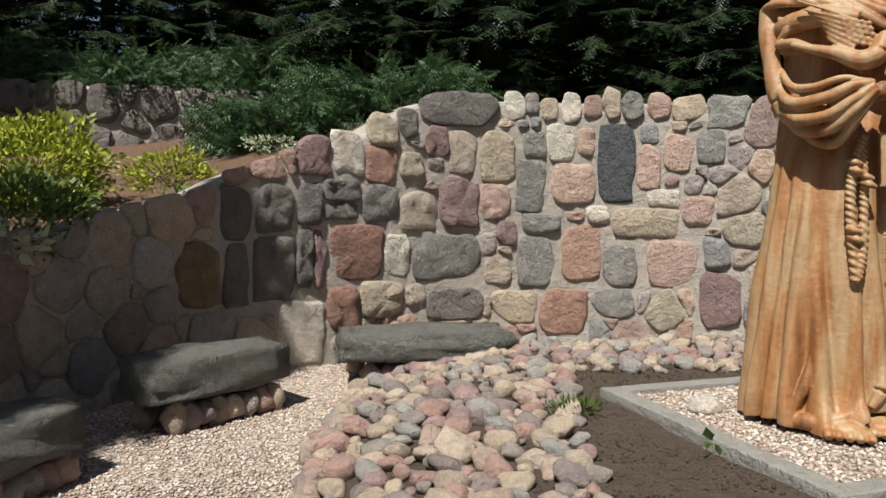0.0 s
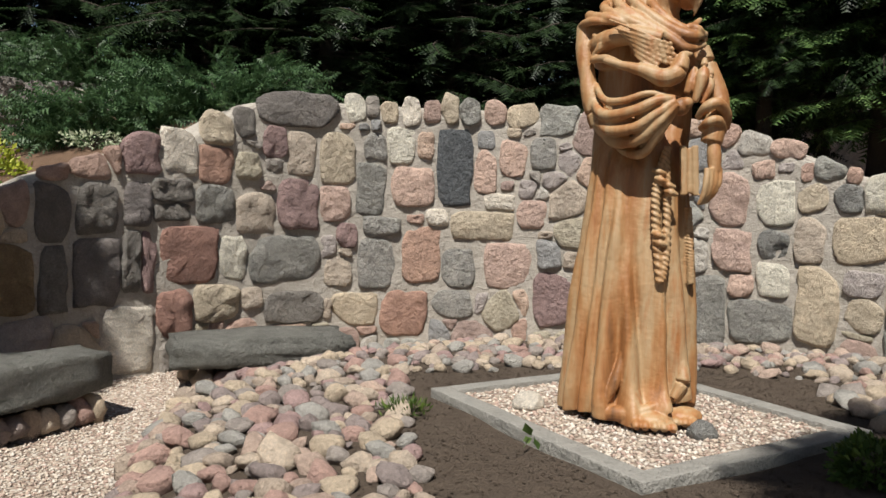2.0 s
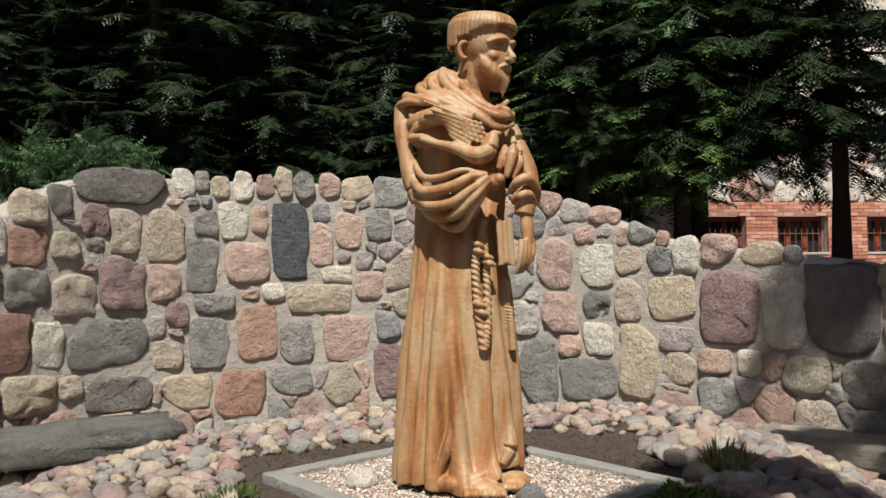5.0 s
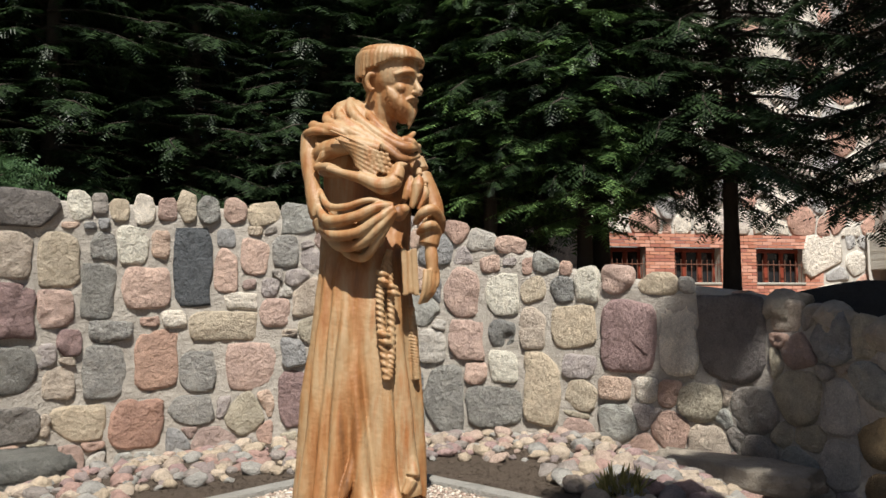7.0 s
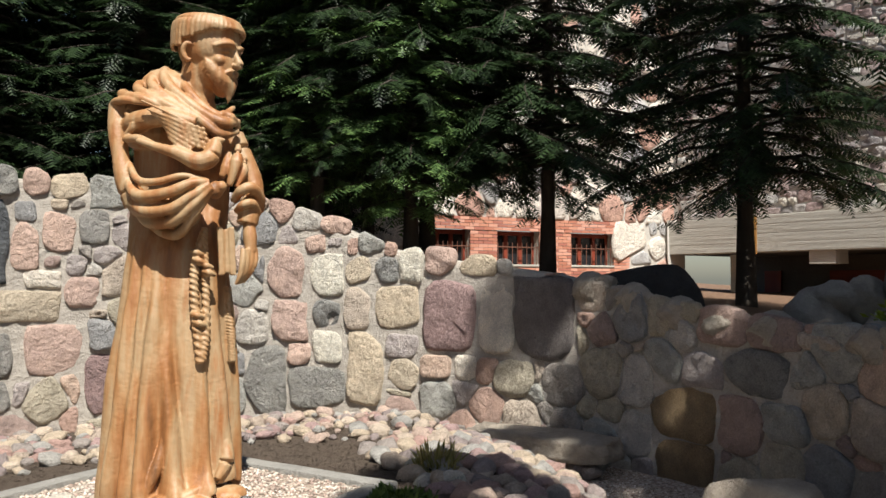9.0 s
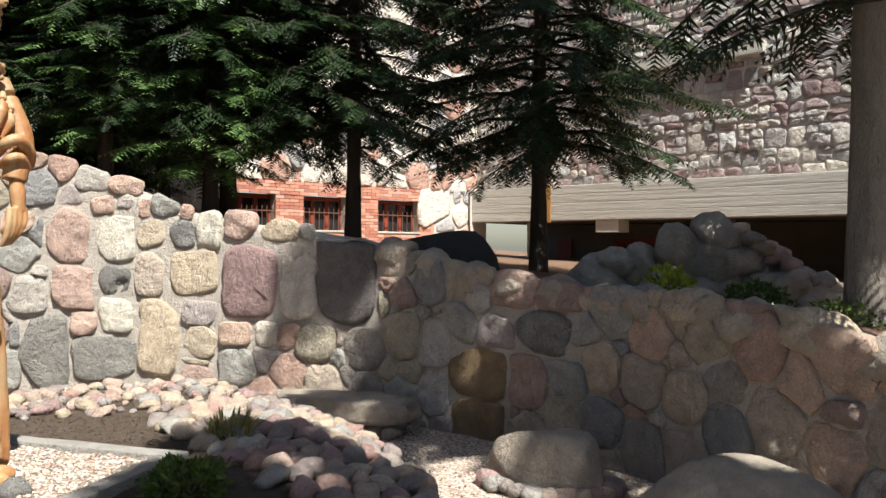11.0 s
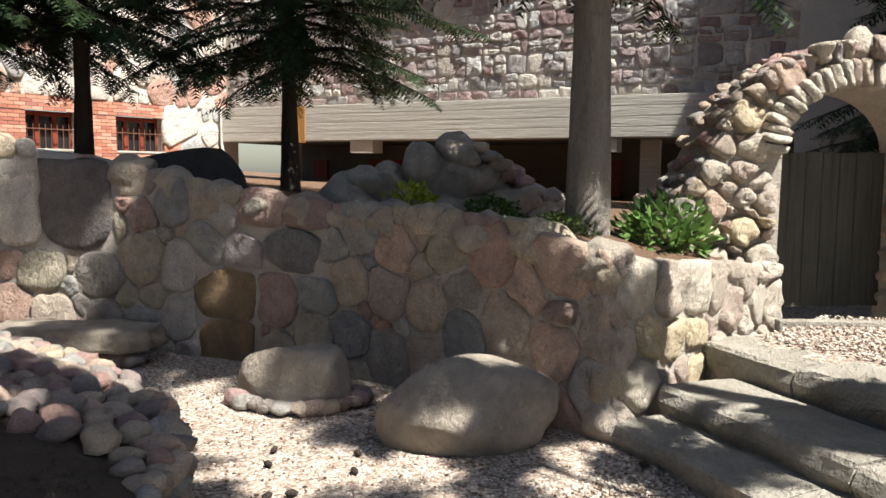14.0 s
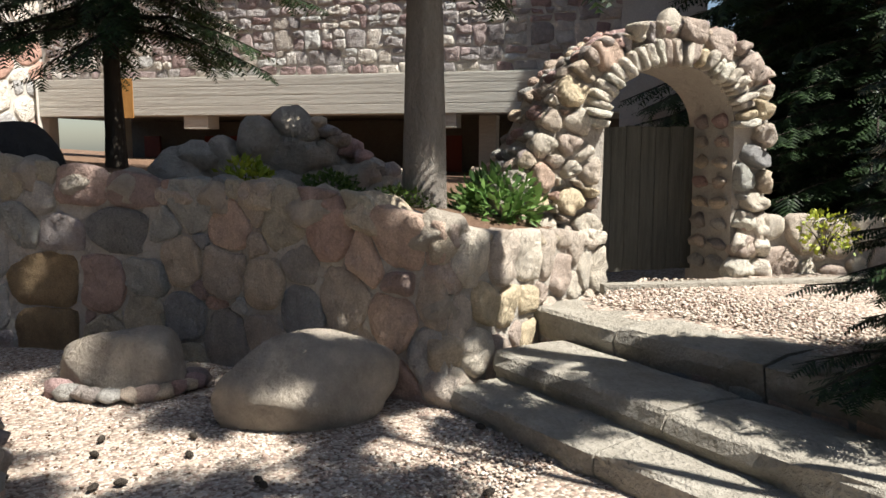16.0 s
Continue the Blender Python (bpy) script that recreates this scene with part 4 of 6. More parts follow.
capstones(WALL, s_near(6.55, 5.2), WALL.len - 0.1, wall_top, wall_1, 3, (0.17, 0.30), (stone_tan, stone_boulder))
capstones(FACE, 0.1, FACE.len - 0.1, face_top, wall_2, 8, (0.09, 0.15), (stone_ochre, stone_tan))

# quoins that bond the two walls at their corner
for k, (z, r) in enumerate(((0.08, 0.22), (0.38, 0.20), (0.66, 0.17), (0.90, 0.18), (1.08, 0.16))):
    ob = new("quoin", rock_mesh("quoin", (stone_ochre, stone_tan, stone_boulder)[k % 3], 140 + k, (0.8, 0.8, 0.9), 0.25, 3, 0, 9))
    ob.parent, ob.matrix_basis = wall_1, pose(5.62, 0.24, z, 0, 0, 40 * k) @ Matrix.Scale(r, 4)

# farther wall up the slope behind the shrubs
FAR = Line([(-9.0, 10.4), (-6.5, 11.2), (-4.2, 11.9), (-2.4, 12.6)], 6)
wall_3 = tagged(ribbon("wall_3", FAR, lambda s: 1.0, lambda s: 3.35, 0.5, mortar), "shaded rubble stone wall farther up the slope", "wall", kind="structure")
# dark stone throughout: this wall's shade is put into its colour
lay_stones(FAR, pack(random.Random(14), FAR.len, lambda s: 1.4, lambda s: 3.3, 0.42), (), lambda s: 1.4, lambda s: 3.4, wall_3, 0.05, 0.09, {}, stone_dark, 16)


# earth bank behind the wall
def bank():
    verts, faces, n = [], [], 80
    offs = (0.3, 0.9, 1.8, 3.5, 6.0, 10.0, 30.0)
    for i in range(n + 1):
        s = WALL.len * i / n
        p, nr = WALL.at(min(s, WALL.len - 1e-3))
        low = wall_top(s) - 0.1
        far = float(np.interp(s, [0, 5, 8, 12, 15, 18, WALL.len], [1.6, 2.5, 3.3, 2.9, 1.6, 1.15, 1.08]))
        reach = float(np.interp(s, [0, 15, 19, WALL.len], [1, 1, 0.3, 0.085]))
        for k, o in enumerate(offs):
            o = 0.3 + (o - 0.3) * reach
            q = p - nr * o
            verts.append((q.x, q.y, low + (far - low) * min(1, o / 6) + 0.06 * noise.noise(Vector((q.x, q.y, 0)))))
    m = len(offs)
    for i in range(n):
        for k in range(m - 1):
            faces.append((i * m + k, i * m + k + 1, (i + 1) * m + k + 1, (i + 1) * m + k))
    return mesh_ob("bank", verts, faces, litter)


tagged(bank(), "earth bank behind the wall strewn with brown needles", "ground", kind="structure")

# ---- the raised bed, its plinth and rocks ----
BED = [(-0.5, 2.6), (-0.62, 3.6), (-0.62, 4.9), (-0.45, 6.1), (0.1, 7.0), (0.9, 7.9), (2.0, 8.7), (3.6, 8.5), (4.7, 7.6), (5.4, 6.5), (5.35, 5.4), (5.0, 4.3), (4.5, 3.2), (3.9, 2.4), (3.0, 1.9), (1.5, 1.8), (0.3, 2.0)]


def bed_edge():
    return [(p.x, p.y) for p in catmull([(*q, 0) for q in BED + [BED[0]]], 5)[:-1]]


EDGE = bed_edge()


def inside(poly, x, y):
    got = False
    for i, (x0, y0) in enumerate(poly):
        x1, y1 = poly[i - 1]
        if (y0 > y) != (y1 > y) and x < (x1 - x0) * (y - y0) / (y1 - y0) + x0:
            got = not got
    return got


def edge_gap(x, y):
    return min(math.hypot(x - a, y - b) for a, b in EDGE)


def bed_z(x, y):
    g = min(1.0, edge_gap(x, y) / 0.55)
    fall = float(np.clip((y - 5.6) / 3.0, 0, 1)) * 0.27
    return 0.36 + 0.18 * g - fall + 0.03 * noise.noise(Vector((x * 2, y * 2, 3)))


def bed_soil():
    cx, cy, verts, faces, rings = 2.2, 5.0, [], [], 14
    n = len(EDGE)
    for j in range(rings + 2):
        f = max(0.0, 1 - j / rings) if j <= rings else 0
        for a, b in EDGE:
            x, y = cx + (a - cx) * min(1, f), cy + (b - cy) * min(1, f)
            verts.append((x, y, bed_z(x, y) if j else -0.05))
        if j == 0:
            for a, b in EDGE:
                verts.append((a, b, bed_z(a, b)))
    total = len(verts) // n
    for j in range(total - 1):
        for k in range(n):
            faces.append((j * n + k, j * n + (k + 1) % n, (j + 1) * n + (k + 1) % n, (j + 1) * n + k))
    return mesh_ob("flower_bed", verts, faces, soil)


tagged(bed_soil(), "raised bed of bare brown soil", "ground", kind="structure")

PLINTH = [(1.0, 4.88), (1.6, 3.05), (3.25, 3.68), (2.66, 5.5)]
plinth = empty("plinth", "square gravel plinth edged with grey concrete kerbs under the statue", "plinth")


def kerbs():
    for i, a in enumerate(PLINTH):
        b = PLINTH[(i + 1) % 4]
        d = Vector((b[0] - a[0], b[1] - a[1], 0))
        turn = math.atan2(d.y, d.x)
        nr = Vector((d.y, -d.x, 0)).normalized()
        mid = Vector((a[0] + b[0], a[1] + b[1], 0)) / 2 - nr * 0.07
        part("kerb", box_bm(d.length - 0.004 - 0.13 * (i % 2) * 2, 0.13, 0.22, (mid.x, mid.y, 0.49), 0.012, 0.006, 6, turn), kerb_mat, plinth)
    c = Vector((2.13, 4.28))
    inner = [(c.x + (x - c.x) * 0.9, c.y + (y - c.y) * 0.9) for x, y in PLINTH]
    bm = bmesh.new()
    f = bm.faces.new([bm.verts.new((x, y, 0.565)) for x, y in inner])
    if f.normal.z < 0:
        f.normal_flip()
    part("gravel_fill", bm, gravel, plinth)
    return inner


FILL = kerbs()


def pebbles(name, spots, size, parent=None, mat=pebble_mat, seed=1):
    rng = np.random.default_rng(seed)
    base = np.array([(1, 0, 0), (0, 1, 0), (-1, 0, 0), (0, -1, 0), (0, 0, 0.8), (0, 0, -0.6)], float)
    tri = [(0, 1, 4), (1, 2, 4), (2, 3, 4), (3, 0, 4), (1, 0, 5), (2, 1, 5), (3, 2, 5), (0, 3, 5)]
    n = len(spots)
    r = rng.uniform(size * 0.6, size * 1.35, n)
    w = rng.uniform(0, math.pi, n)
    jit = base[None] * rng.uniform(0.7, 1.2, (n, 6, 1)) * np.stack([rng.uniform(0.8, 1.4, n), np.ones(n), rng.uniform(0.6, 0.9, n)], 1)[:, None, :]
    tip = rng.uniform(-0.4, 0.4, (n, 1))
    x = jit[..., 0] * np.cos(w)[:, None] - jit[..., 1] * np.sin(w)[:, None]
    y = jit[..., 0] * np.sin(w)[:, None] + jit[..., 1] * np.cos(w)[:, None]
    z = jit[..., 2] + tip * x
    p = np.stack([x, y, z], -1) * r[:, None, None] + np.array(spots)[:, None, :]
    f = (np.array(tri)[None] + 6 * np.arange(n)[:, None, None]).reshape(-1, 3)
    ob = mesh_ob(name, p.reshape(-1, 3).tolist(), f.tolist(), mat, parent)
    return ob


def scatter(n, x0, x1, y0, y1, ok, height, seed):
    rng = np.random.default_rng(seed)
    pts = rng.uniform((x0, y0), (x1, y1), (n, 2))
    return [(x, y, height(x, y)) for x, y in pts if ok(x, y)]


tagged(pebbles("gravel_layer", scatter(9000, 0.9, 3.4, 2.9, 5.6, lambda x, y: inside(FILL, x, y), lambda x, y: 0.568, 3), 0.016, plinth), kind="stuff")


def open_ground(x, y):
    return not inside(EDGE, x, y) and y > -0.2 - (x - 4) * 0.5


tagged(pebbles("ground_gravel", scatter(26000, -3.0, 0.8, 3.0, 8.8, open_ground, ground_z, 5)
               + scatter(30000, 3.2, 6.6, -0.9, 5.5, open_ground, ground_z, 6), 0.015, seed=8),
       "loose pale gravel stones on the ground", "gravel", kind="stuff")

ROCKS = [rock_mesh("rock", stone_rock, 20 + k, (1, RND.uniform(0.7, 0.95), RND.uniform(0.5, 0.8)), 0.5, 2, 0, 9) for k in range(16)]


def heap(name, label, ok, count, seed, sizes=(0.03, 0.10), box=(-0.8, 5.6, 1.7, 8.9), rim=None):
    top = empty(name, label, "rocks")
    rnd = random.Random(seed)
    put = []
    for k in range(count * 60):
        if len(put) >= count:
            break
        r = sizes[1] - (sizes[1] - sizes[0]) * (len(put) / count) ** 0.7
        x, y = rnd.uniform(box[0], box[1]), rnd.uniform(box[2], box[3])
        if not inside(EDGE, x, y) or not ok(x, y) or any((x - a) ** 2 + (y - b) ** 2 < (0.78 * (r + q)) ** 2 for a, b, q in put):
            continue
        put.append((x, y, r))
        ob = new("rock", rnd.choice(ROCKS))
        ob.parent = top
        ob.matrix_basis = pose(x, y, bed_z(x, y) + r * rnd.uniform(0.15, 0.5), rnd.uniform(-25, 25), rnd.uniform(-25, 25), rnd.uniform(0, 360)) @ Matrix.Scale(r * 1.2, 4)
    # stacked rim
    edging = empty("stone_edging", "stacked cobble edging holding the raised bed", "edging") if rim else None
    for i, (a, b) in enumerate(EDGE):
        if not rim or not ok(a, b) or not rim(a, b):
            continue
        c, d = EDGE[(i + 1) % len(EDGE)]
        for k in range(2):
            f = k / 2
            for lev in range(4):
                x, y = a + (c - a) * f, b + (d - b) * f
                r = rnd.uniform(0.07, 0.12)
                ob = new("rock", rnd.choice(ROCKS))
                ob.parent = edging
                ob.matrix_basis = pose(x + rnd.uniform(-0.03, 0.03), y + rnd.uniform(-0.03, 0.03), 0.04 + lev * 0.115 * bed_z(a, b) / 0.38, 0, 0, rnd.uniform(0, 360)) @ Matrix.Scale(r * 1.15, 4)
    return top


def near_plinth(x, y, k):
    c = Vector((2.13, 4.28))
    return inside([(c.x + (a - c.x) * k, c.y + (b - c.y) * k) for a, b in PLINTH], x, y)


heap("rock_heap", "heap of rounded pink and tan cobbles along the bed's edge", lambda x, y: x < 0.72 + 0.1 * (y - 3.6) and y < 5.6 and not near_plinth(x, y, 1.15), 290, 2, rim=lambda x, y: x < 0.3)
heap("rock_heap", "band of mixed cobbles lying at the foot of the wall", lambda x, y: y >= 5.6 and x < 2.9 and not near_plinth(x, y, 1.15), 290, 3, rim=lambda x, y: x < 0.6)
heap("rock_heap", "heap of weathered grey cobbles in dappled shade", lambda x, y: x > 3.2 + 0.3 * (y - 3) and y < 4.8 and not near_plinth(x, y, 1.25) and edge_gap(x, y) < 1.6, 300, 4, (0.05, 0.105), (3.2, 5.4, 1.8, 4.9), rim=lambda x, y: x > 3)

heap("rock_heap", "band of mixed cobbles lying at the foot of the wall", lambda x, y: x >= 2.9 and y > 5.8 - 0.8 * (x - 2.9) and y > 4.3 and not near_plinth(x, y, 1.3), 300, 6, box=(2.8, 5.6, 4.2, 8.9))
tagged(pebbles("soil_crumbs", scatter(5000, 0.4, 5.0, 2.0, 6.2, lambda x, y: inside(EDGE, x, y) and not near_plinth(x, y, 1.02), lambda x, y: bed_z(x, y) + 0.004, 33), 0.010, mat=soil, seed=34),
       "crumbs of brown soil on the bed", "soil", kind="stuff")

# ---- seats and boulders ----


def boulder(name, label, at, r, turn, seed, mat, lump=0.3, cut=0.6, sub=4, facets=4, category="boulder", tip=(0, 0)):
    ob = new(name, rock_mesh(name, mat, seed, r, lump, sub, cut, facets))
    ob.matrix_basis = pose(*at, tip[0], tip[1], turn)
    return tagged(ob, label, category)


def seat(name, label, at, size, turn, seed, mat, base_at=None):
    """A stone bench: a rough slab on a rubble foot."""
    top = empty(name, label, "bench", "stone benches", at=pose(*at, 0, 0, turn))
    bm = box_bm(1, 1, 1, cuts=5)
    off = Vector((seed, seed * 2.0, 0))
    for v in bm.verts:
        c = v.co
        k = 1 - 0.32 * max(0, abs(c.x) * 2 - 0.55) - 0.12 * abs(c.z)
        n = noise.noise_vector(c * 2.3 + off)
        v.co = Vector((c.x * size[0] * (1 + 0.08 * n.x), c.y * size[1] * k * (1 + 0.15 * n.y), (c.z * (1 - 0.25 * abs(c.x))) * size[2] * (1 + 0.1 * n.z) + 0.03 * noise.noise(c * 5 + off)))
        v.co.z += size[3] + size[2] / 2
    part("slab", bm, mat, top)
    rnd = random.Random(seed)
    for k in range(16):
        side = -1 if k % 2 else 1
        ob = new("rock", rnd.choice(ROCKS))
        ob.parent = top
        ob.matrix_basis = pose((k / 15 - 0.5) * size[0] * 0.78, side * size[1] * 0.28, size[3] * 0.45, 0, 0, rnd.uniform(0, 360)) @ Matrix.Diagonal((0.12, 0.12, size[3] * 0.85, 1))
    return top


seat("stone_bench", "grey slate slab bench against the wall", (-0.16, 7.72, 0), (1.65, 0.8, 0.27, 0.22), 12, 3, stone_seat)
seat("stone_bench", "thick grey stone slab bench on a mossy rubble foot", (-1.82, 6.15, 0), (1.3, 0.55, 0.32, 0.24), 52, 9, stone_seat)
seat("stone_bench", "dark rough stone slab bench in shade", (-2.62, 4.3, 0), (1.2, 0.6, 0.28, 0.2), 70, 15, stone_seat)
boulder("boulder", "large rounded pale boulder lying on the gravel", (5.22, 1.12, 0.22), (0.62, 0.42, 0.36), -62, 31, stone_boulder, 0.18, 0.7, 4, 5)
boulder("boulder", "low brown boulder seat bedded on small stones", (5.68, 2.58, 0.14), (0.5, 0.36, 0.38), 80, 38, stone_boulder, 0.25, 0.5, 4, 6)

seat("stone_bench", "low brown stone ledge built against the wall", (6.05, 5.05, 0), (1.5, 0.55, 0.2, 0.16), -73, 21, stone_boulder)


def rubble_foot():
    rnd = random.Random(17)
    foot = empty("rubble_foot", "small stones wedged under the low boulder seat", "rocks")
    for k in range(14):
        a = math.pi * (0.75 + 1.0 * k / 13)
        ob = new("rock", rnd.choice(ROCKS))
        ob.parent = foot
        ob.matrix_basis = pose(5.68 + 0.40 * math.cos(a), 2.58 + 0.50 * math.sin(a), 0.06, 0, 0, rnd.uniform(0, 360)) @ Matrix.Scale(rnd.uniform(0.08, 0.13), 4)


rubble_foot()
tagged(pebbles("fallen_needles", scatter(900, 3.6, 6.2, -0.6, 4.2, open_ground, lambda x, y: ground_z(x, y) + 0.012, 71)
               + scatter(700, 5.4, 7.9, -2.6, -0.5, lambda x, y: (x - 6.6) * 0.75 - (y + 0.36) * 0.62 > 0.2 and y < -0.3 - (x - 5.55) * 0.53, lambda x, y: 0.545, 72), 0.010, mat=litter, seed=73),
       "brown fallen needles and bark crumbs on the gravel", "litter", kind="stuff")

# ---- steps up to the gate ----
stairs = empty("stairs", "three curved weathered stone steps", "stairs", kind="structure")
STEPS = [(0.15, [(5.5, 0.14), (4.75, -0.46), (3.98, -1.2), (3.1, -2.1), (2.2, -3.1)]), (0.33, [(5.82, -0.12), (4.85, -0.93), (3.85, -1.75), (2.9, -2.6), (1.9, -3.6)]),
         (0.51, [(6.6, -0.36), (5.75, -1.05), (4.9, -1.86), (3.7, -2.85), (2.7, -3.9)])]


def step_slabs():
    rnd = random.Random(5)
    for h, pts in STEPS:
        ln = Line(pts, 8)
        s = 0.0
        while s < ln.len - 0.3:
            e = min(ln.len, s + rnd.uniform(0.95, 1.6))
            verts, faces, n = [], [], 9
            up = rnd.uniform(-0.008, 0.008)
            for i in range(n):
                a = s + 0.008 + (e - s - 0.016) * i / (n - 1)
                p, nr = ln.at(min(a, ln.len - 1e-3))
                for k, (o, z) in enumerate(((0.02, -0.17), (0.045, -0.10), (0.035, -0.02), (0.0, 0.0), (-0.2, 0.004), (-0.42, 0.0), (-0.6, -0.01), (-0.6, -0.3), (-0.03, -0.34))):
                    w = noise.noise(Vector((a * 4, k * 2.2, h * 30))) * 0.034 + noise.noise(Vector((a * 13, k * 3.1, h * 17))) * 0.012
                    q = p + nr * (o + (w if k < 4 else 0))
                    verts.append((q.x, q.y, h + z + up + w * 0.5))
            for i in range(n - 1):
                for k in range(9):
                    a, b = i * 9 + k, i * 9 + (k + 1) % 9
                    faces.append((a, b, b + 9, a + 9))
            faces += [tuple(range(9)), tuple(range((n - 1) * 9, n * 9))]
            ob = mesh_ob("slab", verts, faces, step_mat, stairs, smooth=False)
            s = e
        # course of small bricks under the tread
        for k in range(int(ln.len / 0.26)):
            p, nr = ln.at(k * 0.26 + 0.13)
            d = Vector((nr.y, -nr.x, 0))
            part("riser_stone", box_bm(0.22, 0.08, 0.09, (p.x - nr.x * 0.03, p.y - nr.y * 0.03, h - 0.225), 0.012, 0.008, 0, math.atan2(d.y, d.x)), stone_field, stairs)


step_slabs()


def upper_gravel():
    ln = Line(STEPS[2][1], 8)
    verts, faces, n = [], [], 30
    for i in range(n + 1):
        p, nr = ln.at(ln.len * i / n * 0.999)
        for o in (0.3, 1.0, 2.0, 3.5, 6.0, 9.0):
            q = p - nr * o
            verts.append((q.x, q.y, 0.5 + 0.02 * min(o, 2) + 0.01 * noise.noise(Vector((q.x * 2, q.y * 2, 0)))))
    for i in range(n):
        for k in range(5):
            faces.append((i * 6 + k, i * 6 + k + 1, (i + 1) * 6 + k + 1, (i + 1) * 6 + k))
    return mesh_ob("upper_gravel", verts, faces, gravel)


tagged(upper_gravel(), "gravel landing above the steps with fallen brown needles", "ground", kind="structure")
tagged(pebbles("landing_gravel", scatter(9000, 4.5, 7.9, -3.6, -0.6, lambda x, y: (x - 6.6) * 0.75 - (y + 0.36) * 0.62 > 0.35 and y < -0.15 - (x - 5.55) * 0.53, lambda x, y: 0.535, 15), 0.016, seed=18),
       "loose pale gravel stones on the landing", "gravel", kind="stuff")
part("threshold", box_bm(0.12, 2.6, 0.1, (7.62, -2.2, 0.53), 0.01, 0.004, 3, 0.28), step_mat, stairs)

# ---- the stone gate arch ----
GATE = Line([(7.3, 0.02), (8.9, -3.86)], 0)  # plan line of the front
GA = 1.05  # distance along it of the left jamb
GW, G_SPRING, G_RISE, G_BASE = 1.38, 1.95, 0.57, 0.5


def gate_top(s):
    return float(np.interp(s, [0, 0.25, 0.45, 0.62, 0.95, 1.35, 1.75, 2.15, 2.5, 2.75, 2.95, 4.3], [1.35, 1.62, 1.95, 2.33, 2.62, 2.80, 2.88, 2.84, 2.66, 2.42, 2.15, 2.0]))


def gate_open(s, z, grow=0.0):
    """Whether a point of the front lies in the opening."""
    x = (s - GA - GW / 2) / (GW / 2 + grow)
    return abs(x) < 1 and z < G_SPRING + (G_RISE + grow) * math.sqrt(1 - x * x)


PALE_ROCK = rock_mesh("pale_rock", stone_pale, 61, (1, 0.8, 0.8), 0.4, 3, 0, 8)
gate_wall = tagged(new("wall_4"), "gate wall of rough field stones with a round arch", "wall", kind="structure")


def gate_body():
    n, thick, verts, faces = 120, 0.75, [], []
    for i in range(n + 1):
        s = 2.8 * i / n
        p, nr = GATE.at(s)
        x = (s - GA - GW / 2) / (GW / 2)
        lo = G_SPRING + G_RISE * math.sqrt(1 - x * x) if abs(x) < 1 else G_BASE - 0.6
        for q, z in ((p, lo), (p, gate_top(s)), (p - nr * thick, gate_top(s)), (p - nr * thick, lo)):
            verts.append((q.x, q.y, z))
    for i in range(n):
        for k in range(4):
            a, b = i * 4 + k, i * 4 + (k + 1) % 4
            faces.append((a, b, b + 4, a + 4))
    faces += [(0, 1, 2, 3), (4 * n, 4 * n + 1, 4 * n + 2, 4 * n + 3)]
    mesh_ob("core", verts, faces, mortar, gate_wall, smooth=False)
    ghosts = [(GA + GW / 2, 1.15, GW, 1.6 + 0.0, "gap")]
    front = pack(random.Random(21), 2.78, lambda s: G_BASE, gate_top, 0.2)
    front = [f for f in front if not gate_open(f[0], f[1], 0.2 + f[2] * 0.3 if f[1] > G_SPRING - 0.15 else 0.02 + f[2] * 0.5)]
    # stand-ins in the opening and the ring keep the fill off the arch
    ring = []
    for k in range(26):
        a = math.pi * k / 25
        ring.append((GA + GW / 2 - (GW / 2 + 0.02) * math.cos(a), G_SPRING + (G_RISE + 0.02) * math.sin(a), 0.13))
    blanks = [(GA + GW / 2 + dx * 0.3, z * 0.3, 0.14) for dx in range(-2, 3) for z in range(1, 9) if gate_open(GA + GW / 2 + dx * 0.3, z * 0.3, -0.05)]
    rnd = random.Random(9)
    for poly, key, r, s, z in stone_cells(front + ring + blanks, (), 2.8, lambda s: G_BASE - 0.1, lambda s: gate_top(s) + 0.07, 0.03, rnd):
        if (s, z) in {(q[0], q[1]) for q in ring + blanks} or gate_open(s, z):
            continue
        v, f = pillow(poly, lambda a, b, o: GATE.at(a)[0] + GATE.at(a)[1] * o + Vector((0, 0, b)), 0.11 * rnd.uniform(0.7, 1.3), rnd, 14, 0.3)
        mesh_ob("stone", v, f, stone_ochre if rnd.random() < 0.75 else stone_field, gate_wall)
    # arch ring of upright narrow stones
    for k in range(27):
        a = math.pi * (k + 0.5) / 27
        c = (GA + GW / 2 - (GW / 2 + 0.10) * math.cos(a), G_SPRING + (G_RISE + 0.10) * math.sin(a))
        ux, uz = -math.cos(a), math.sin(a)
        w, h = 0.037 + rnd.uniform(-0.006, 0.006), 0.105 + rnd.uniform(-0.02, 0.025)
        poly = [(c[0] + ux * i * h - uz * j * w, c[1] + uz * i * h + ux * j * w) for i, j in ((-1, -1), (1, -1), (1, 1), (-1, 1))]
        v, f = pillow(poly, lambda x, y, o: GATE.at(x)[0] + GATE.at(x)[1] * o + Vector((0, 0, y)), 0.13 * rnd.uniform(0.8, 1.2), rnd, 10, 0.2)
        mesh_ob("arch_stone", v, f, stone_pale if rnd.random() < 0.6 else stone_ochre, gate_wall)
    # stones of the reveal on the far jamb
    for k in range(9):
        p, nr = GATE.at(GA + GW)
        for j in range(2):
            at = p - nr * (0.2 + 0.32 * j) + Vector((0, 0, G_BASE + 0.12 + k * 0.2))
            ob = new("stone", rnd.choice(ROCKS))
            ob.parent = gate_wall
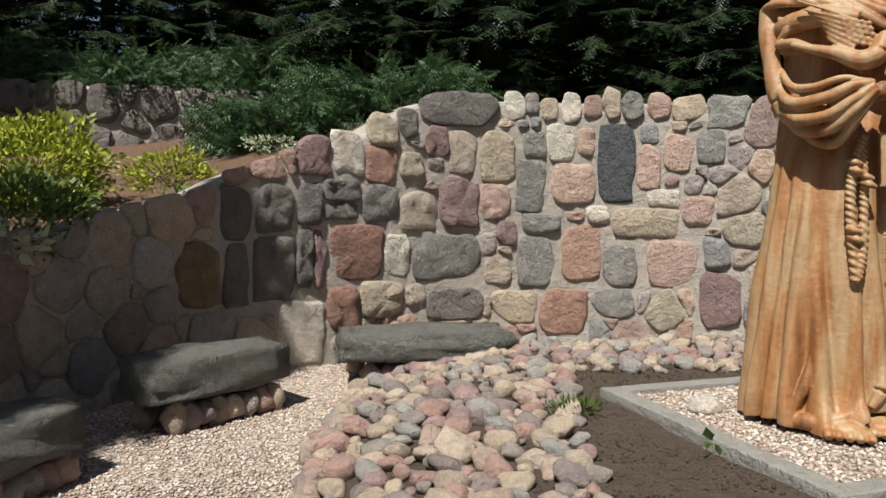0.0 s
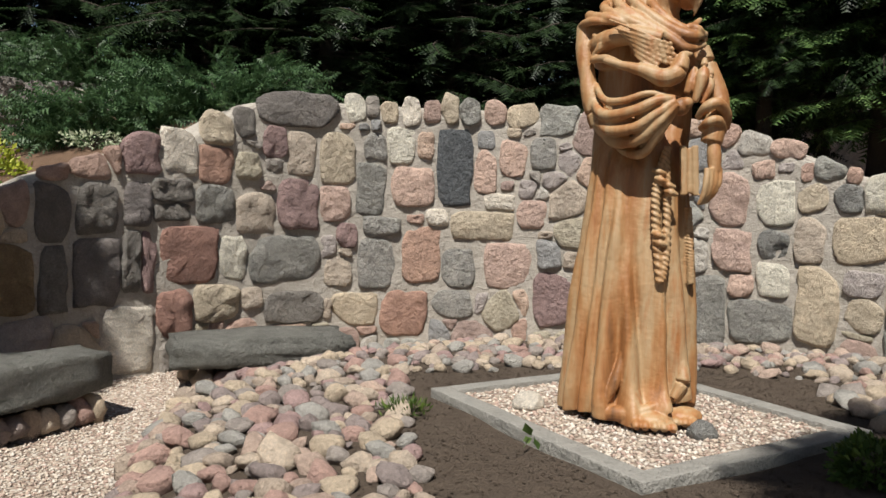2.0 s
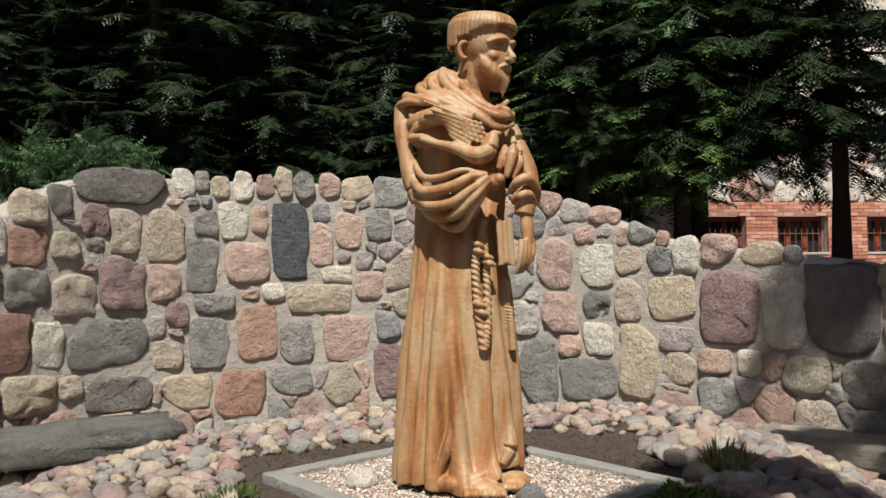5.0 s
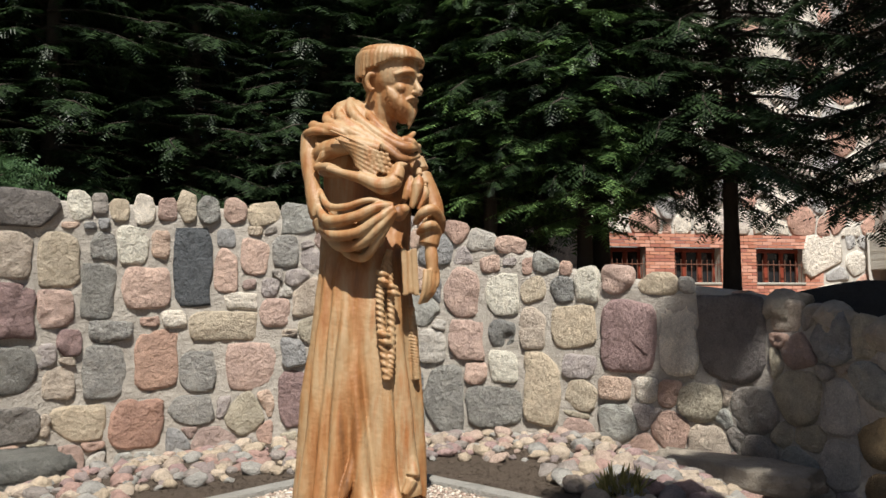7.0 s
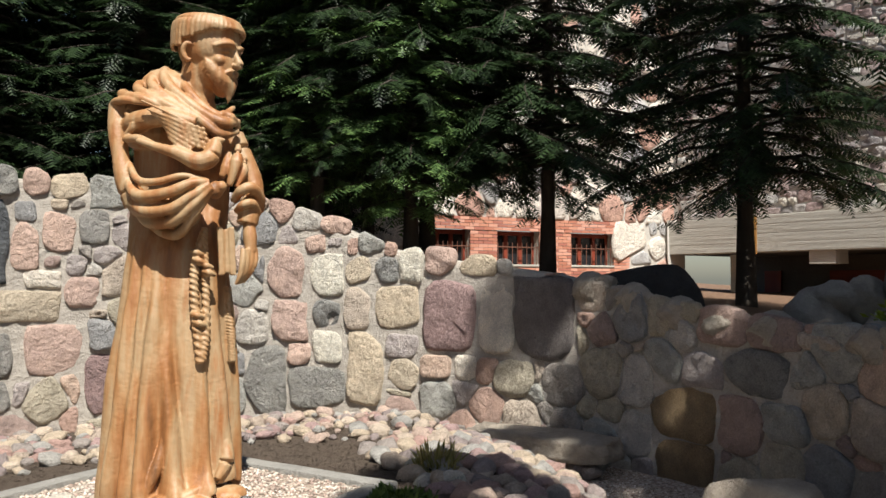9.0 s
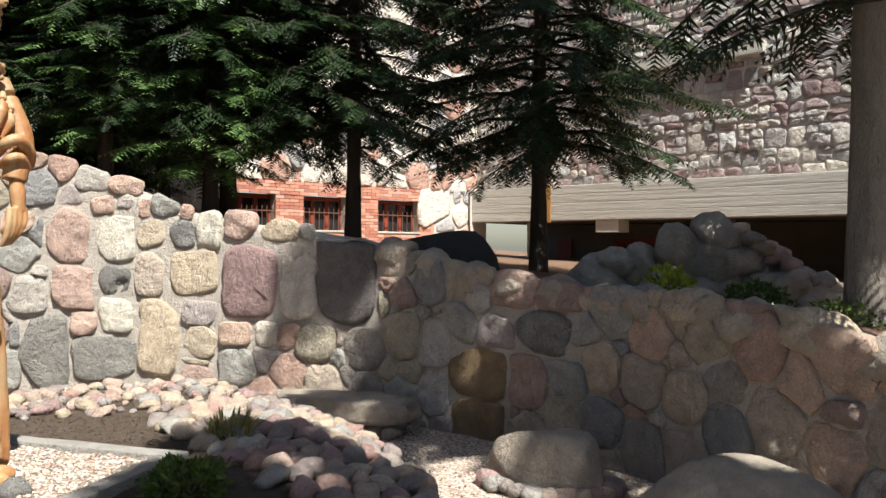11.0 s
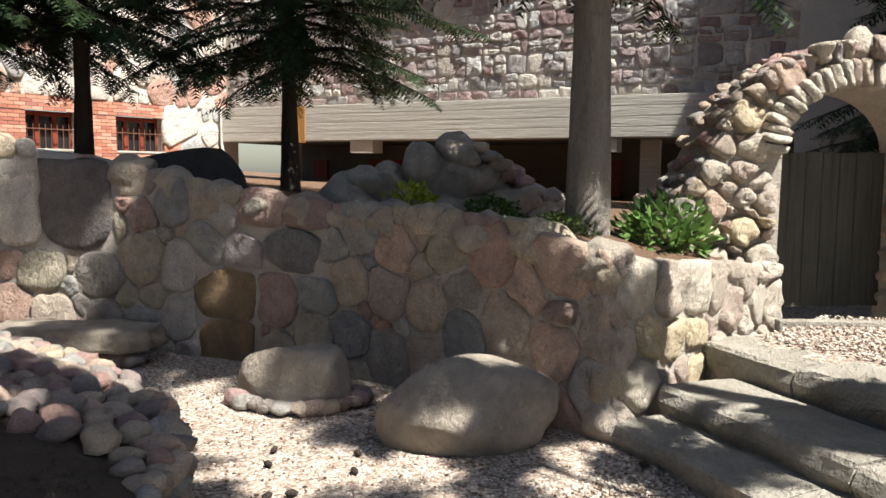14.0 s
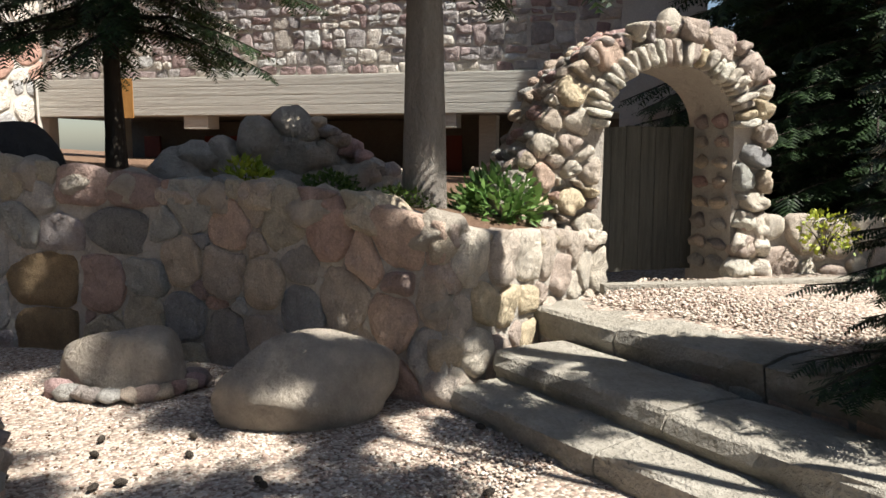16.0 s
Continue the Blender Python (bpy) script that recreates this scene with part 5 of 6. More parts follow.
            ob.matrix_basis = pose(at.x, at.y, at.z, 0, 0, rnd.uniform(0, 20)) @ Matrix.Diagonal((0.17, 0.09, 0.115, 1))
    # cobbles bedded over the back of the arch, through its thickness
    for k in range(30):
        s = 0.02 + 2.76 * k / 29
        p, nr = GATE.at(s)
        for j in range(5):
            at = p - nr * (0.02 + 0.165 * j + rnd.uniform(-0.04, 0.04))
            ob = new("stone", rnd.choice(ROCKS))
            ob.parent = gate_wall
            ob.matrix_basis = pose(at.x, at.y, gate_top(s) + rnd.uniform(-0.05, 0.02), rnd.uniform(-20, 20), rnd.uniform(-20, 20), rnd.uniform(0, 360)) @ Matrix.Scale(rnd.uniform(0.09, 0.125), 4)
    # pale stones laid at the foot of the far jamb
    for ds, o, z, r in ((0.0, 0.12, 0.12, 0.15), (0.27, 0.12, 0.11, 0.14), (0.06, 0.1, 0.36, 0.13), (0.30, 0.1, 0.32, 0.12), (0.12, 0.06, 0.56, 0.11)):
        p, nr = GATE.at(GA + GW + ds)
        ob = new("stone", PALE_ROCK)
        ob.parent = gate_wall
        ob.matrix_basis = pose(p.x + nr.x * o, p.y + nr.y * o, G_BASE + z, rnd.uniform(-20, 20), rnd.uniform(-20, 20), rnd.uniform(0, 360)) @ Matrix.Scale(r, 4)
    # head stone on the crown
    p, nr = GATE.at(1.72)
    ob = new("crown_stone", rock_mesh("crown_stone", stone_ochre, 77, (0.14, 0.13, 0.17), 0.15, 3, 0, 2))
    ob.parent, ob.matrix_basis = gate_wall, pose(p.x - nr.x * 0.05, p.y - nr.y * 0.05, 2.86, 0, 10, -70)


gate_body()


def gate_door():
    d = empty("door_1", "dark weathered grey plank gate standing shut inside the arch", "door", kind="structure")
    for k in range(9):
        p, nr = GATE.at(GA - 0.05 + 0.165 * k + 0.08)
        q = p - nr * 0.68
        t = GATE.at(1)[1]
        part("plank", box_bm(0.16, 0.035, 1.47, (q.x, q.y, G_BASE + 0.74 + RND.uniform(-0.015, 0.015)), 0.004, 0, 0, math.atan2(t.y, t.x) + math.pi / 2), wood_dark, d, smooth=False)
    for z in (0.85, 1.75):
        p, nr = GATE.at(GA + GW / 2)
        q = p - nr * 0.715
        part("rail", box_bm(GW + 0.1, 0.03, 0.12, (q.x, q.y, z), 0.004, 0, 0, math.atan2(nr.y, nr.x) + math.pi / 2), wood_dark, d, smooth=False)


gate_door()
# low wall beyond the gate
LOW = Line([(8.25, -2.3), (8.45, -3.4), (8.5, -4.8), (7.6, -6.5)], 5)
wall_5 = tagged(ribbon("wall_5", LOW, lambda s: 0.3, lambda s: 1.05, 0.4, mortar), "low rubble wall beside the gate", "wall", kind="structure")
lay_stones(LOW, pack(random.Random(31), LOW.len, lambda s: 0.4, lambda s: 1.0, 0.28), (), lambda s: 0.4, lambda s: 1.12, wall_5, 0.04, 0.09, {}, stone_ochre, 36)

# ---- building ----
building = empty("building", "tall stone building with a concrete beam over a dark undercroft", "building")
MAIN = Line([(18.55, 11.5), (16.95, -3.2)], 0)
WING = Line([(7.2, 14.65), (18.5, 11.61)], 0)


def slab_along(line, s0, s1, z0, z1, o0, o1, name, mat, parent, smooth=False, bevel=0.01):
    """A straight block along a plan line, from o0 to o1 in front of it."""
    a, nr = line.at(s0)
    b, _ = line.at(s1)
    mid = (a + b) / 2 + nr * (o0 + o1) / 2
    d = b - a
    return part(name, box_bm(d.length, abs(o1 - o0), z1 - z0, (mid.x, mid.y, (z0 + z1) / 2), bevel, 0, 0, math.atan2(d.y, d.x)), mat, parent, smooth=smooth)


slab_along(MAIN, -0.2, MAIN.len, 3.36, 13.0, -0.6, 0.0, "upper_wall", mortar_pale, building)
slab_along(MAIN, -0.2, MAIN.len - 1.2, 2.5, 3.36, -0.3, 0.35, "concrete_beam", concrete, building)
for k in range(4):
    slab_along(MAIN, -0.15, MAIN.len - 1.25, 2.505 + 0.213 * k, 2.709 + 0.213 * k, 0.34, 0.354, "board_mark", concrete, building)
slab_along(MAIN, 2.1, 2.55, 2.45, 3.36, 0.345, 0.37, "rust_stain", rust_stain, building)
for s in (3.8, 9.6):
    slab_along(MAIN, s, s + 0.62, 2.2, 2.5, -0.2, 0.3, "bracket", concrete, building)
for s in (1.0, 6.2, 10.5):
    slab_along(MAIN, s, s + 0.4, 0.0, 2.5, -1.2, -0.8, "column", concrete, building)
# back wall and ceiling carry the shade under the beam in their colour
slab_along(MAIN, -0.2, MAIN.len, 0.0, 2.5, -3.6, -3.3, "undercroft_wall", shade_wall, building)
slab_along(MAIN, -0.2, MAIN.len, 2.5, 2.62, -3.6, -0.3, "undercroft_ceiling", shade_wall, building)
slab_along(MAIN, MAIN.len - 1.2, MAIN.len + 0.4, 0.0, 13.0, -0.5, 0.45, "corner_pier", mortar_pale, building)
for s, w in ((0.4, 0.5), (2.3, 1.4), (5.2, 1.2), (8.4, 1.2)):
    slab_along(MAIN, s, s + w, 0.0, 2.1, -3.28, -3.2, "red_door", red_paint, building)
for k in range(5):
    slab_along(MAIN, 2.35 + 0.28 * k, 2.40 + 0.28 * k, 0.4, 1.95, -3.2, -3.17, "door_bar", red_paint, building)
slab_along(MAIN, 2.55, 2.92, 1.45, 1.78, -3.16, -3.15, "notice", paper_mat, building, bevel=0)
slab_along(MAIN, 2.5, 2.95, 0.95, 1.38, -3.16, -3.15, "notice", paper_mat, building, bevel=0)


def coursed(line, s0, s1, z0, z1, parent, mat_one, mat_many, single, seed, out=0.035, size=(0.2, 0.46)):
    """Squared rubble in rough courses: tall stones, and pairs laid one on another."""
    rnd = random.Random(seed)
    allv, allf = [], []
    place = lambda a, b, o: line.at(min(max(a, 0), line.len))[0] + line.at(min(max(a, 0), line.len))[1] * o + Vector((0, 0, b))  # noqa: E731
    z = z0
    while z < z1:
        h = rnd.uniform(*size)
        x = s0 - rnd.uniform(0, 0.3)
        while x < s1:
            w = rnd.uniform(0.2, 0.56)
            cells = [(x, z, x + w, z + h)]
            if h > 0.26 and rnd.random() < 0.6:
                m = z + h * rnd.uniform(0.4, 0.6)
                cells = [(x, z, x + w, m), (x, m, x + w, z + h)]
                if rnd.random() < 0.4 and w > 0.4:
                    c = x + w * rnd.uniform(0.4, 0.6)
                    cells = [cells[0], (x, m, c, z + h), (c, m, x + w, z + h)]
            for a, b, c, d in cells:
                g = 0.012
                j = lambda: rnd.uniform(-0.035, 0.035)  # noqa: E731
                poly = [(a + g + j(), b + g + j()), ((a + c) / 2, b + g + j()), (c - g + j(), b + g + j()), (c - g + j(), d - g + j()), ((a + c) / 2, d - g + j()), (a + g + j(), d - g + j())]
                v, f = pillow(poly, place, out * rnd.uniform(0.6, 1.3), rnd, 14, 0.5, 1, 0.08)
                if single((a + c) / 2, (b + d) / 2):
                    mesh_ob("stone", v, f, mat_one, parent)
                else:
                    allf += [tuple(i + len(allv) for i in q) for q in f]
                    allv += v
            x += w
        z += h
    return tagged(mesh_ob("stone_facing", allv, allf, mat_many, parent), kind="stuff")


coursed(MAIN, 0.1, MAIN.len - 1.2, 3.38, 8.4, building, stone_facade, stone_facade_many, lambda s, z: z < 5.0 and 2.0 < s < 11.5, 43)
slab_along(MAIN, 3.6, 7.7, 5.93, 6.18, -0.1, 0.22, "concrete_sill", concrete, building)

slab_along(WING, 0, WING.len, 3.3, 10.0, -0.5, 0.0, "wing_wall", mortar_pale, building)
slab_along(WING, 0, WING.len - 7.45, 0.0, 3.3, -0.5, 0.0, "wing_wall", mortar_pale, building)
slab_along(WING, WING.len - 1.5, WING.len, 0.0, 3.3, -0.5, 0.0, "wing_wall", mortar_pale, building)
lay_stones(WING, pack(random.Random(51), WING.len, lambda s: 3.35, lambda s: 9.0, 0.6), (), lambda s: 3.3, lambda s: 9.2, building, 0.05, 0.05, {}, stone_wing, 53, single=False, name="stone_facing", n=12, crag=0.3, times=1, cut=0.06)
lay_stones(WING, [q for q in pack(random.Random(52), WING.len, lambda s: 0.6, lambda s: 3.3, 0.55) if q[0] < WING.len - 7.7 or q[0] > WING.len - 1.35], (), lambda s: 0.5, lambda s: 3.35, building, 0.07, 0.05, {}, stone_wing, 54, single=False, name="stone_facing", n=12, crag=0.3, times=1, cut=0.06)
# brick band with barred windows: positions from the corner
WINS = [(1.99, 3.3), (4.21, 5.39), (6.1, 7.2)]
solid = [(1.5, 1.99), (3.3, 4.21), (5.39, 6.1), (7.2, 7.45)]


def brick_field(u0, u1, z0, z1):
    verts, faces = [], []
    rows = int(round((z1 - z0) / 0.077))
    for r in range(rows):
        z = z0 + r * 0.077
        u = u0 - (0.125 if r % 2 else 0.0)
        while u < u1 - 0.02:
            a, b = max(u, u0), min(u + 0.24, u1)
            if b - a > 0.03:
                pa, nr = WING.at(WING.len - b)
                pb, _ = WING.at(WING.len - a)
                i = len(verts)
                for o in (-0.05, 0.03):
                    for p in (pa, pb):
                        for zz in (z, z + 0.066):
                            q = p + nr * o
                            verts.append((q.x, q.y, zz))
                faces += [tuple(i + k for k in f) for f in ((0, 2, 3, 1), (4, 5, 7, 6), (0, 4, 6, 2), (1, 3, 7, 5), (0, 1, 5, 4), (2, 6, 7, 3))]
            u += 0.25
    return verts, faces


bv, bf = [], []
for u0, u1, z0, z1 in [(a, b, 0.9, 3.0) for a, b in solid] + [(a, b, 0.9, 2.15) for a, b in WINS] + [(1.5, 7.45, 3.0, 3.28)]:
    v, f = brick_field(u0, u1, z0, z1)
    bf += [tuple(k + len(bv) for k in q) for q in f]
    bv += v
tagged(mesh_ob("brick_band", bv, bf, brick, building, smooth=False), "red brick window surround", kind="stuff")
for a, b in solid:
    slab_along(WING, WING.len - b, WING.len - a, 0.4, 3.28, -0.4, 0.0, "brick_backing", mortar_pale, building)
for a, b in WINS:
    s0, s1 = WING.len - b, WING.len - a
    slab_along(WING, s0, s1, 0.3, 2.15, -0.4, 0.0, "brick_backing", mortar_pale, building)
    win = slab_along(WING, s0, s1, 2.15, 3.0, -0.35, -0.3, "window", glass, building)
    for k in range(4):
        f = s0 + (s1 - s0) * k / 3
        slab_along(WING, max(f - 0.05, s0), min(f + 0.05, s1), 2.15, 3.0, -0.3, -0.24, "window_frame", red_paint, win)
    slab_along(WING, s0, s1, 2.9, 3.0, -0.3, -0.22, "window_frame", red_paint, win)
    slab_along(WING, s0, s1, 2.15, 2.2, -0.3, 0.05, "window_sill", concrete, win)
    for k in range(9):
        f = s0 + 0.06 + (s1 - s0 - 0.12) * k / 8
        slab_along(WING, f - 0.009, f + 0.009, 2.2, 2.72, -0.05, -0.03, "bar", iron, win)
    slab_along(WING, s0, s1, 2.6, 2.625, -0.055, -0.03, "bar", iron, win)
# flared plastered foot of the corner
def flare():
    verts, faces = [], []
    p, nr = MAIN.at(0.0)
    q, nw = WING.at(WING.len - 0.05)
    for z, o in ((0.0, 0.5), (1.2, 0.32), (1.9, 0.17), (2.5, 0.05), (3.4, 0.02)):
        for b in (p + nr * 0.0 + Vector((0.3, 0, 0)), p + nr * o + Vector((0.0, -o * 0.25, 0)), q + nw * (0.05 + o * 0.3) - Vector((0.3, 0, 0)), q - nw * 0.3):
            verts.append((b.x, b.y, z))
    for i in range(4):
        for k in range(4):
            a, b = i * 4 + k, i * 4 + (k + 1) % 4
            faces.append((a, b, b + 4, a + 4))
    faces.append((16, 17, 18, 19))
    mesh_ob("flared_foot", verts, faces, mortar_pale, building, smooth=False)


flare()

# ---- trees and plants ----


def sprays(base, way, up, ln, pairs=6, spread=0.42, thick=0.07):
    """Feathered twigs: short blades on both sides of each twig. Arrays of n x 3 and n."""
    base, way, up, ln = (np.asarray(a, float) for a in (base, way, up, ln))
    way = way / np.linalg.norm(way, axis=1)[:, None]
    side = np.cross(way, up)
    side /= np.maximum(np.linalg.norm(side, axis=1), 1e-6)[:, None]
    rng = np.random.default_rng(len(base))
    tris = []
    for i in range(pairs):
        f = (i + 0.4) / pairs
        for sg in (-1, 1):
            b = base + way * (ln * f)[:, None]
            reach = (ln * spread * (1.05 - 0.7 * f) * rng.uniform(0.7, 1.2, len(ln)))[:, None]
            tip = b + (way * 0.75 + side * sg) * reach + rng.uniform(-0.12, 0.12, b.shape) * reach - np.array([0, 0, 0.25]) * reach
            tris.append(np.stack([b, b + way * (ln * thick * 1.6)[:, None], tip], 1))
    tip = base + way * ln[:, None]
    tris.append(np.stack([base + side * (ln * 0.02)[:, None], base - side * (ln * 0.02)[:, None], tip], 1))
    p = np.concatenate(tris).reshape(-1, 3)
    return p, np.arange(len(p)).reshape(-1, 3)


def crown(name, mat, parent, height, z0, r0, branches, seed, droop=1.0, twig=0.3, stations=11, shape=0.85, pairs=6, wood=None, low=0.55):
    rng = np.random.default_rng(seed)
    base, way, up, ln, wv, wf = [], [], [], [], [], []
    for i in range(branches):
        u = (i + rng.uniform(0, 1)) / branches
        h = z0 + (height - z0) * u ** 1.1
        reach = r0 * max(0.06, (1 - u) ** shape) * rng.uniform(0.65, 1.1) * (low + (1 - low) * min(1, u * 6))
        a = i * 2.399 + rng.uniform(-0.4, 0.4)
        o = np.array([math.cos(a), math.sin(a), 0])
        tip = np.array([-math.sin(a), math.cos(a), 0])
        bend = droop * rng.uniform(0.7, 1.3)

        def at(t):
            return o * reach * t + np.array([0, 0, h + reach * (0.12 * t - 0.42 * bend * t * t + 0.12 * bend * t ** 3)]) + tip * 0.12 * reach * math.sin(t * 3 + a)
        n = max(3, int(stations * (0.35 + 0.65 * reach / r0)))
        for k in range(n):
            t = 0.18 + 0.82 * (k + rng.uniform(-0.3, 0.3)) / n
            p = at(t)
            fw = at(min(t + 0.05, 1.05)) - at(t - 0.05)
            fw /= np.linalg.norm(fw)
            size = twig * (0.65 + 0.6 * (1 - abs(t - 0.5))) * rng.uniform(0.7, 1.25)
            for sg in (-1, 1):
                d = fw * 0.75 + tip * sg * rng.uniform(0.5, 1.0) + np.array([0, 0, -0.25 * bend * rng.uniform(0.2, 1.4)])
                base.append(p)
                way.append(d)
                up.append((0, 0, 1))
                ln.append(size)
            if rng.uniform() < 0.5:
                base.append(p)
                way.append(fw * 0.4 + np.array([0, 0, -0.8]) + rng.normal(0, 0.15, 3))
                up.append(o)
                ln.append(size * 0.8)
        pts = [at(t) for t in (0, 0.35, 0.7, 1.0)]
        for j, q in enumerate(pts):
            w = 0.012 * (1 - 0.26 * j) * (0.6 + reach)
            for c in range(3):
                wv.append(q + (tip * math.cos(c * 2.1) + np.array([0, 0, 1]) * math.sin(c * 2.1)) * w)
        i0 = len(wv) - 12
        wf += [(i0 + 3 * j + c, i0 + 3 * j + (c + 1) % 3, i0 + 3 * j + 3 + (c + 1) % 3, i0 + 3 * j + 3 + c) for j in range(3) for c in range(3)]
    v, f = sprays(base, way, up, ln, pairs)
    mesh_ob(name, v.tolist(), f.tolist(), mat, parent, smooth=False)
    if wood:
        tagged(mesh_ob("limbwork", wv, wf, wood, parent), kind="stuff")


def trunk(parent, height, r, mat, lean=0.0, seed=1, flare=1.35):
    bm = bmesh.new()
    n = 7
    pts = [(lean * k / n + 0.03 * noise.noise(Vector((k, seed, 0))), 0.03 * noise.noise(Vector((seed, k, 2))), height * k / n - (0.5 if k == 0 else 0)) for k in range(n + 1)]
    tube(bm, pts, [r * flare] + [r * (1 - 0.85 * (k / n)) for k in range(1, n + 1)], 14, 1.0, 8, lambda t, w: 1 + 0.07 * math.sin(5 * w + t * 9) + 0.05 * noise.noise(Vector((math.cos(w) * 2, math.sin(w) * 2, t * 40))))
    return part("trunk", bm, mat, parent)


def spruce(label, height, z0, r0, branches, seed, tr=0.13, mat=None, bk=None, group="", **kw):
    t = empty("spruce_tree", label, "tree", group)
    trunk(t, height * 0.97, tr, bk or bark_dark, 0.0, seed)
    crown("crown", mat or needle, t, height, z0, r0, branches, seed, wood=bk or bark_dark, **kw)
    return t


def spin(x, y, z, a, k=1.0, kz=None):
    return pose(x, y, z, 0, 0, a) @ Matrix.Diagonal((k, k, kz or k, 1))


# dense dark spruces on the bank behind the wall
deep = spruce("dense dark green spruce on the bank behind the wall", 9.5, 0.25, 2.2, 240, 61, stations=12, twig=0.34, group="spruces on the bank")
deep.matrix_basis = spin(0.6, 12.2, 2.7, 0)
for x, y, z, a, k in ((2.6, 12.4, 2.8, 70, 1.0), (4.5, 11.7, 2.6, 140, 1.05), (-1.2, 12.9, 2.8, 200, 1.0), (6.0, 10.9, 2.5, 260, 0.95), (-0.2, 14.2, 3.0, 30, 1.15), (1.8, 14.6, 3.0, 110, 1.2), (3.8, 14.2, 3.0, 190, 1.2),
                      (5.9, 13.2, 2.8, 300, 1.2), (-2.2, 15.0, 3.0, 330, 1.1), (7.6, 12.0, 2.5, 45, 1.15), (-4.0, 14.6, 3.0, 77, 1.0), (-6.0, 14.2, 3.0, 165, 1.1), (-8.4, 13.6, 3.0, 215, 1.15), (-10.5, 12.0, 2.6, 15, 1.2), (-1, 18, 3, 20, 1.5), (3, 18.5, 3, 80, 1.5), (-5, 18, 3, 140, 1.5), (-9.5, 17, 3, 200, 1.5), (7, 17, 2.6, 260, 1.4)):
    copy_thing(deep, spin(x, y, z, a, k))
# spruces by the building, bare below
tall = spruce("slender spruce with drooping boughs and a bare lower trunk", 10.5, 2.05, 3.0, 185, 62, 0.12, stations=17, twig=0.34, droop=1.3, low=0.75, shape=0.7, group="spruces by the building")
tall.matrix_basis = spin(9.24, 7.79, 1.45, 10)
for x, y, z, a, k in ((7.91, 9.05, 1.9, 100, 0.95), (7.18, 9.6, 2.1, 200, 0.8), (6.75, 10.1, 2.2, 290, 0.85), (10.4, 5.25, 1.2, 160, 1.0), (8.9, 10.3, 1.9, 333, 0.9)):
    copy_thing(tall, spin(x, y, z, a, k))
fresh = spruce("spruce with light green young shoots", 8.5, 0.9, 1.7, 120, 66, 0.1, mat=needle_fresh, stations=11, twig=0.34, droop=1.1)
fresh.matrix_basis = spin(6.3, 9.6, 2.3, 40)
copy_thing(fresh, spin(7.35, 8.75, 1.9, 150, 1.05))
# the big trunk on the terrace
big = empty("spruce_tree", "large old spruce with a stout pale grey trunk", "tree", at=spin(7.12, 0.59, 1.1, 0))
trunk(big, 13.0, 0.17, bark, 0.25, 5, 1.25)
crown("crown", needle, big, 13.0, 2.5, 2.3, 120, 67, droop=1.5, twig=0.34, wood=bark_dark, low=0.8)
# trees on the near side of the garden
yew = spruce("dark feathery conifer beside the steps", 3.2, 0.1, 1.0, 190, 71, 0.07, stations=13, twig=0.16, shape=0.6, low=0.9, pairs=8)
yew.matrix_basis = spin(4.6, -2.72, 0.5, 0)
# unseen trees, added and shaped to throw shade on wall, bed and boulder
shade_tree = spruce("tall open spruce out of view, added to shade the right wall", 19.5, 11.2, 3.0, 36, 72, 0.15, stations=34, twig=0.5, shape=0.5, pairs=8, bk=bark)
shade_tree.matrix_basis = spin(4.15, -4.0, 0, 0, 1.0, 1.13)
bed_shade_tree = spruce("open spruce with a bare lower trunk, out of view, added to shade the bed", 11.0, 6.3, 1.8, 22, 73, 0.11, stations=24, twig=0.4, shape=0.5, pairs=8, bk=bark)
bed_shade_tree.matrix_basis = spin(0.7, -2.75, 0, 0, 1.0, 1.13)
dapple_tree = spruce("thin spruce with few boughs, out of view, added to dapple the boulder", 9.5, 5.2, 1.5, 11, 74, 0.06, stations=22, twig=0.34, shape=0.5, pairs=8, bk=bark)
dapple_tree.matrix_basis = spin(3.25, -3.2, 0, 0)
# unseen spruce added to shade the left bench and wall
copy_thing(deep, spin(-4.85, 1.3, 0.3, 120, 0.85, 1.35))
# spruces closing the garden round; the last, unseen, is added to shade wall_3
for x, y, a, k in ((10.8, -5.6, 30, 1.1), (13.5, -5.0, 120, 1.3), (12.0, -8.0, 220, 1.2), (9.2, -7.6, 300, 1.0), (16.0, -8.0, 80, 1.4), (-9, 4, 10, 1.2), (-8, -3, 50, 1.2), (-2, -10, 90, 1.2), (5.5, -10, 130, 1.2), (12.6, -3.7, 200, 1.15), (15.6, -5.0, 20, 1.4), (10.4, -4.3, 70, 0.9), (-8.6, 6.6, 40, 1.45)):
    copy_thing(deep, spin(x, y, 0.6, a, k))


